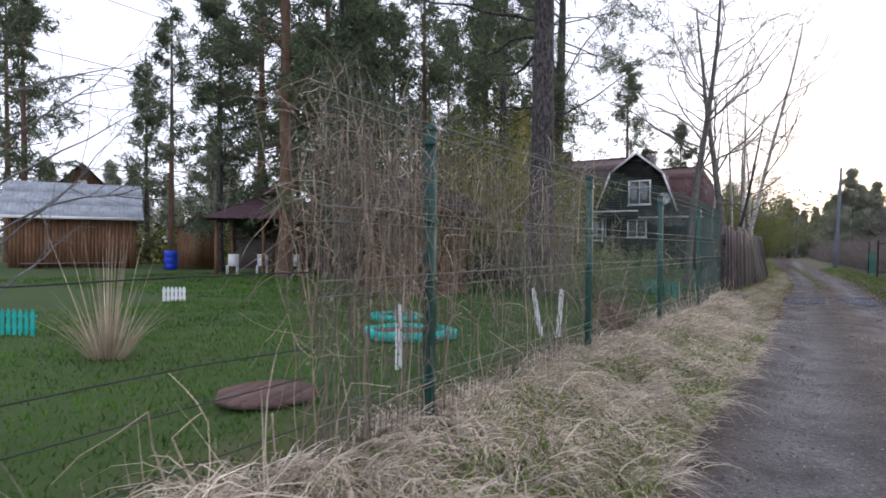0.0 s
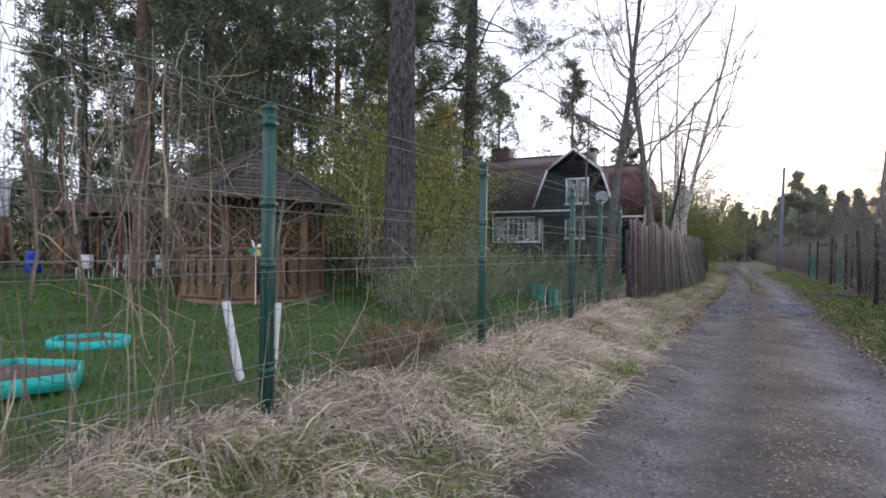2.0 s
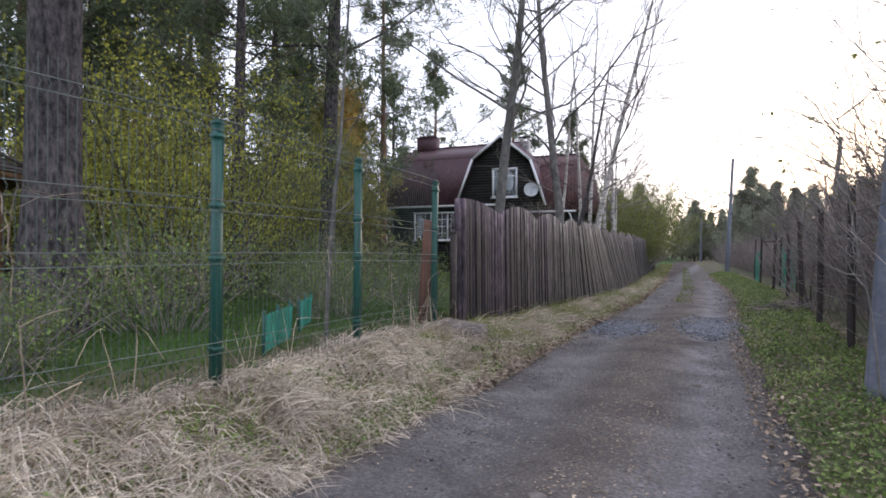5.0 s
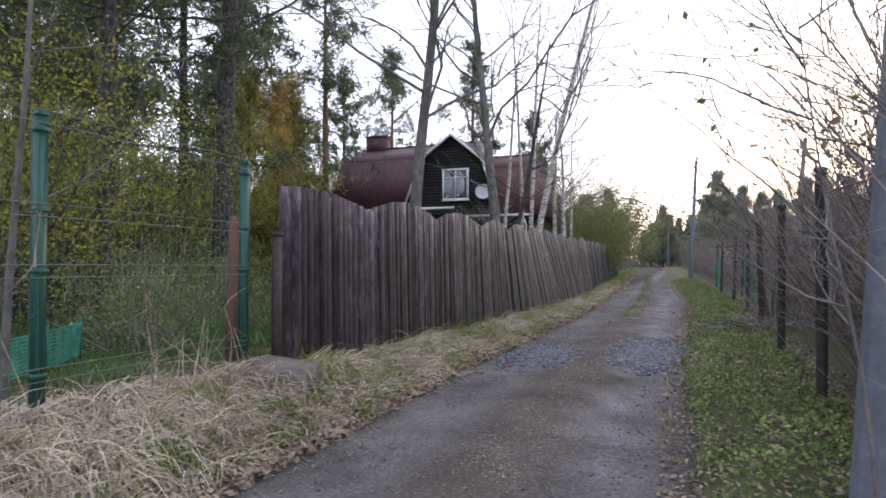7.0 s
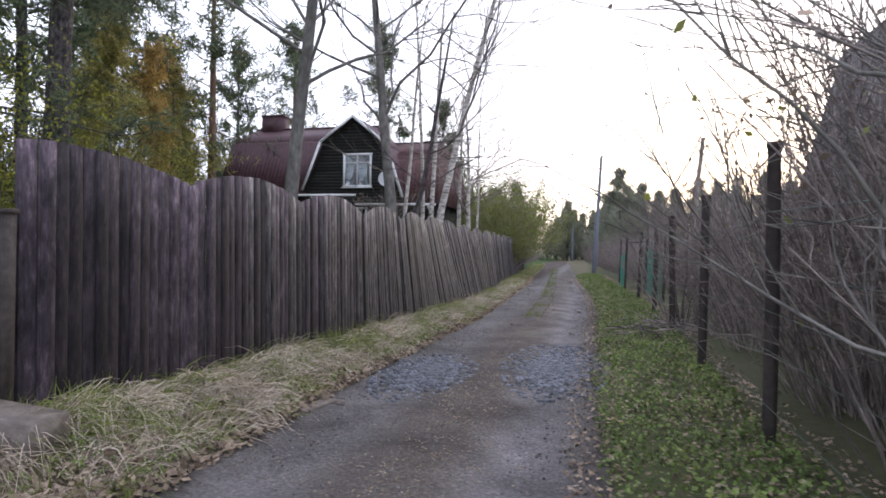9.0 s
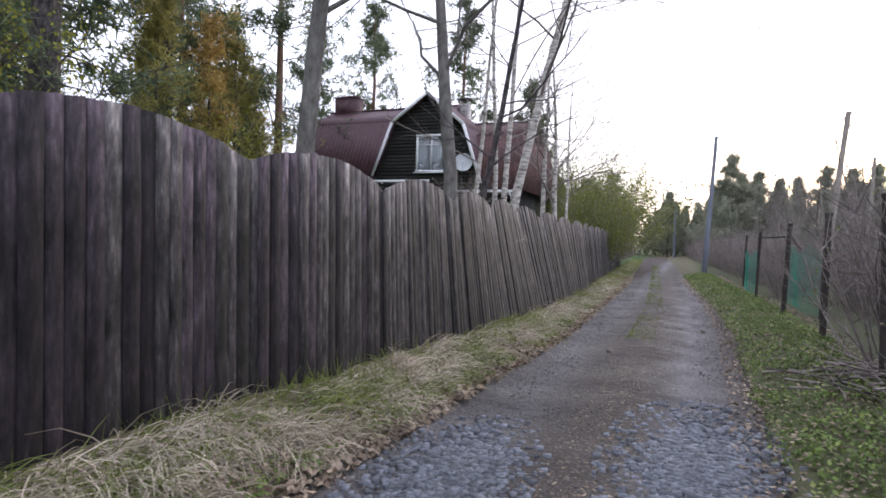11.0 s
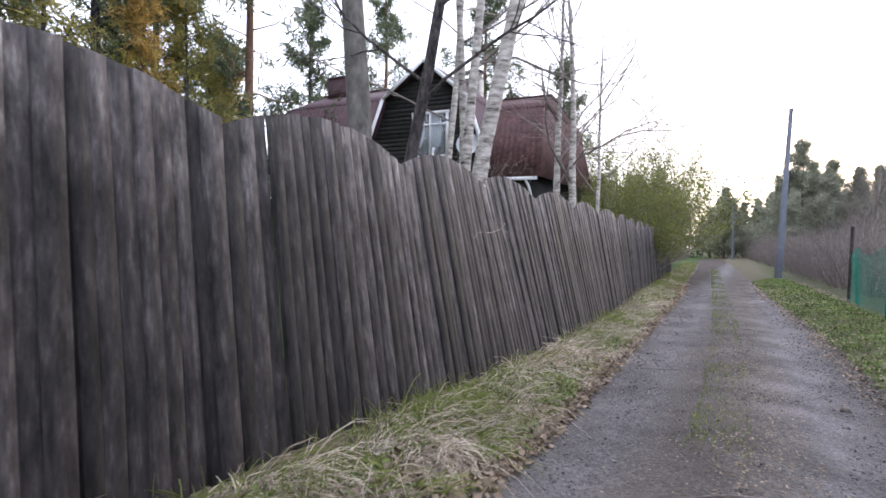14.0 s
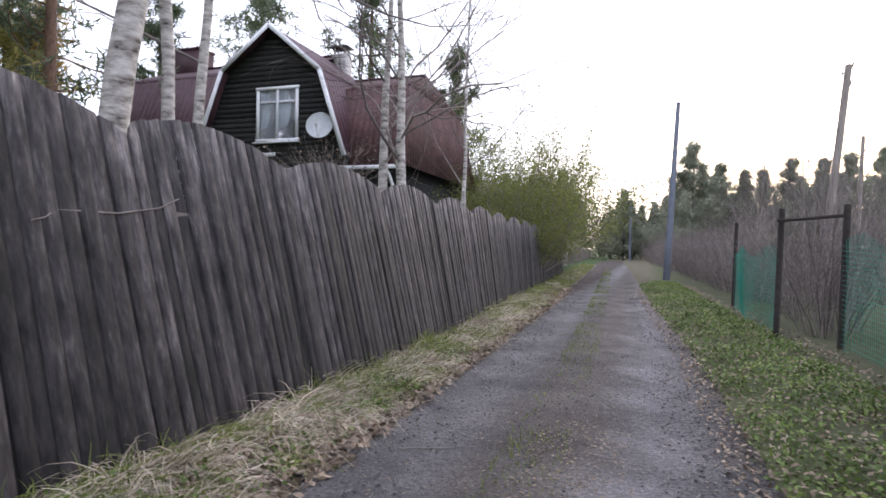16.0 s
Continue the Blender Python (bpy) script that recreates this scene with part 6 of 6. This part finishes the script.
stuff("dry_grass", "matted straw-coloured dead grass on the verge", "grass", straw(20000, 860, -2, 16.9, -.2, 1.2, .05, 52), M_STRAW)
stuff("dry_grass", "taller dead grass standing along the wire fence", "grass", straw(200, 210, 2, 16.3, -.25, 1.75, -.85, 44), M_STRAW)
stuff("dry_grass", "tufted dead grass along the plank fence", "grass", straw(7000, 620, 17, 36, .06, 1.0, -.05), M_STRAW)
stuff("dry_grass", "thin dead grass on the far verge", "grass", straw(5000, 200, 36, 75, .0, .9, .02, 24), M_STRAW)

stuff("tussock_grass", "long arching yellow-green tussocks at the fence foot", "grass", straw(1500, 430, 17, 40, .05, 1.3, -.38), M_GREENBLADE)
stuff("tussock_grass", "long arching straw tussocks at the fence foot", "grass", straw(1000, 360, 17, 40, .05, 1.6, -.25), M_STRAW)


def upright(n, y0, y1, lo, hi, hmin, hmax, w, droop, thr, mat, name, label, sgn=1, seg=3):
    x, y = scatter(n, lo, hi, y0, y1)
    keep = sgn * wave(x + 3, y + 7, 1.3) + rng.normal(0, .25, n) > thr
    x, y = x[keep], y[keep]
    d = np.stack([rng.normal(0, .35, len(x)), rng.normal(0, .35, len(x)), np.ones(len(x))], 1)
    return stuff(name, label, "grass", blades(np.stack([x, y, height(x, y) - .01], 1), d, rng.uniform(hmin, hmax, len(x)), w, rng.uniform(0, droop, len(x)), seg), mat)


upright(420, 1, 17, lambda q: fx(q) - .15, lambda q: fx(q) + .5, .25, .85, .006, .45, -.1, M_STRAW, "dry_stalks", "tall pale dry stalks at the wire fence")
upright(20000, -2, 17, lambda q: fx(q) + .2, lambda q: xl(q) - .05, .08, .24, .010, .7, .0, M_GREENBLADE, "green_grass", "fresh green tufts among the dead grass")
upright(15000, 17, 40, lambda q: fx(q) + .04, lambda q: fx(q) * .4 + xl(q) * .6, .08, .30, .008, 1.1, .0, M_GREENBLADE, "green_grass", "fresh green grass along the plank fence")
upright(9000, 38, 75, lambda q: fx(q) + .04, lambda q: xl(q), .08, .25, .012, .6, -.2, M_GREENBLADE, "green_grass", "green verge grass far down the lane")
upright(26000, 26, 62, lambda q: (xl(q) + xr(q)) / 2 - .28, lambda q: (xl(q) + xr(q)) / 2 + .12, .03, .10, .009, .6, -.05, M_GREENBLADE, "green_grass", "thin grass strip between the wheel tracks")
upright(90000, 0, 20, lambda q: q * 0 - 9.5, lambda q: fx(q) - .1, .03, .085, .013, .4, -2, M_LAWN, "lawn_grass", "short green lawn grass", seg=1)
upright(26000, 9, 26, lambda q: q * 0 - 20, lambda q: q * 0 - 9.5, .04, .10, .03, .4, -2, M_LAWN, "lawn_grass", "short green lawn grass farther off", seg=1)
# masses of the far wood and the undergrowth
def mass(n, pts, hmax, size, name, label, mat, bias=1.3):
    z = rng.uniform(0, 1, n) ** bias * hmax * (.65 + .35 * wave(pts[:, 0], pts[:, 1], .35))
    return stuff(name, label, "woods", leaves(np.stack([pts[:, 0], pts[:, 1], z], 1), size), mat)


n = 110000
a, r_ = rng.uniform(radians(-80), radians(62), n), rng.uniform(82, 128, n)
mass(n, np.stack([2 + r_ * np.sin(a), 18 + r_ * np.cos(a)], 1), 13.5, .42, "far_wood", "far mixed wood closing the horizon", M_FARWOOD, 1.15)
n = 22000
p = np.stack([rng.uniform(-52, -10.5, n), rng.uniform(24, 62, n)], 1)
p = p[(p[:, 0] < -19) | (p[:, 1] < 37) | (p[:, 1] > 50)]
mass(len(p), p, 4.6, .38, "undergrowth", "olive-brown undergrowth between the pines", M_UNDER)
n = 5000
p = np.stack([rng.uniform(7, 36, n), rng.uniform(38, 80, n)], 1)
mass(n, p, 2.6, .25, "undergrowth", "brown thicket beyond the hedge", M_LITTER)
# low leafy weeds in patches on the garden-side verge
cx, cy = scatter(260, lambda q: fx(q) + .3, lambda q: xl(q) - .02, 1.5, 34, .8)
X, Y = np.repeat(cx, 90) + rng.normal(0, .11, 260 * 90), np.repeat(cy, 90) + rng.normal(0, .16, 260 * 90)
keep = (X > fx(Y) + .12) & (X < xl(Y) + .04)
X, Y = X[keep], Y[keep]
stuff("ground_weeds", "patches of low green weeds on the garden verge", "weeds", leaves(np.stack([X, Y, height(X, Y) + rng.uniform(.01, .10, len(X))], 1), .034, .4), M_WEED)
# weeds and leaf litter on the hedge side
x, y = scatter(64000, lambda q: xr(q) - .05, lambda q: xr(q) + 1.2, 11, 48, .8)
keep = wave(x, y, 2.0) + rng.normal(0, .4, len(x)) > -.35
x, y = x[keep], y[keep]
stuff("ground_weeds", "low green creeping weeds on the hedge verge", "weeds", leaves(np.stack([x, y, height(x, y) + rng.uniform(.005, .09, len(x))], 1), .037, .35), M_WEED)
x, y = scatter(24000, lambda q: xr(q) - .25, lambda q: xr(q) + 1.5, 11, 46, 1.0)
stuff("leaf_litter", "brown fallen leaves on the hedge verge", "leaves", leaves(np.stack([x, y, height(x, y) + rng.uniform(.01, .05, len(x))], 1), .042, .6), M_LITTER)
x, y = scatter(26000, lambda q: xl(q) - .42, lambda q: xl(q) + .16, 15, 44, 1.0)
stuff("leaf_litter", "brown fallen leaves at the lane's edge", "leaves", leaves(np.stack([x, y, np.maximum(height(x, y), .0) + rng.uniform(.01, .045, len(x))], 1), .06, .5), M_LITTER)


def pebbles(n, xs_, ys_, size, name, label, mat):
    s = rng.uniform(.5, 1.4, n) * size
    base = np.array([(a, b, c) for a in (-1, 1) for b in (-1, 1) for c in (-.35, .75)], float) * (1, 1, 1)
    v = base[None] * s[:, None, None] * rng.uniform(.55, 1.1, (n, 8, 3)) * .5
    az = rng.uniform(0, 2 * math.pi, n)
    c, q = np.cos(az)[:, None], np.sin(az)[:, None]
    vx, vy = v[..., 0] * c - v[..., 1] * q, v[..., 0] * q + v[..., 1] * c
    v = np.stack([vx + xs_[:, None], vy + ys_[:, None], v[..., 2] + road_z(xs_, ys_)[:, None]], -1)
    f = np.array([(0, 1, 3, 2), (4, 6, 7, 5), (0, 4, 5, 1), (2, 3, 7, 6), (1, 5, 7, 3)])
    g = Geo(); g.add(v.reshape(-1, 3), (f[None] + np.arange(n)[:, None, None] * 8).reshape(-1, 4))
    return stuff(name, label, "gravel", g, mat)


for cx, cy, rx, ry, n in ((1.32, 20.75, .42, 1.0, 2600), (2.72, 21.6, .50, 1.35, 3800)):
    a, o = rng.uniform(0, 2 * math.pi, n), np.minimum(np.abs(rng.normal(0, .55, n)), 1.25)
    pebbles(n, cx + np.cos(a) * o * rx, cy + np.sin(a) * o * ry, .042, "crushed_stone", "patch of blue-grey crushed stone in the wheel track", M_STONE)
x, y = scatter(36000, lambda q: xl(q), lambda q: xr(q), 2, 44)
keep = wave(x, y, 1.4) + rng.normal(0, .5, len(x)) > -.1
x, y = x[keep], y[keep]
pebbles(len(x), x, y, .015, "road_gravel", "fine loose gravel on the lane", M_GRAVEL)
x, y = scatter(5000, lambda q: xl(q) + .1, lambda q: xr(q) - .1, 3, 42)
x2, y2 = scatter(6000, lambda q: xl(q) * .55 + xr(q) * .45, lambda q: xl(q) * .3 + xr(q) * .7, 8, 30)
x, y = np.concatenate([x, x2]), np.concatenate([y, y2])
stuff("twig_litter", "bits of twig and dead leaf on the lane", "litter", leaves(np.stack([x, y, road_z(x, y) + .008], 1), .025, .92), M_LITTER)
x, y = np.array([1.05, 1.9, .95, 2.6, 1.7, 2.9, .9]), np.array([11.6, 13.1, 19.2, 16.5, 25.4, 28.3, 25.2])
for k in range(7):
    t = thing("stone", "pale stone lying on the lane", "stone", pose(float(x[k]), float(y[k]), float(road_z(x[k], y[k])) - .01, 0, 0, 50 * k), group="loose stones")
    g = Geo(); v = rng.normal(size=(8, 3)) * .006 + np.array([(a * .04, b * .03, c) for a in (-1, 1) for b in (-1, 1) for c in (0, .035)])
    g.add(v, [(0, 1, 3, 2), (4, 6, 7, 5), (0, 4, 5, 1), (2, 3, 7, 6), (0, 2, 6, 4), (1, 5, 7, 3)])
    part("body", g, M_OLDCONCRETE, t)
for k in range(9):
    yy = float(rng.uniform(19, 36)); xx = float(rng.uniform(xl(yy) + .2, xr(yy) - .2))
    t = thing("fallen_twig", "thin bare twig lying on the lane", "twig", group="twigs on the lane")
    p, _ = wander((xx, yy, float(road_z(xx, yy)) + .012), (rng.normal(), rng.normal(), 0), rng.uniform(.3, .7), 6, .12)
    p[:, 2] = road_z(p[:, 0], p[:, 1]) + .01
    g = Geo(); g.tube(p, np.linspace(.006, .002, 7), 4); part("stick", g, M_TWIG, t)

plank_fence()
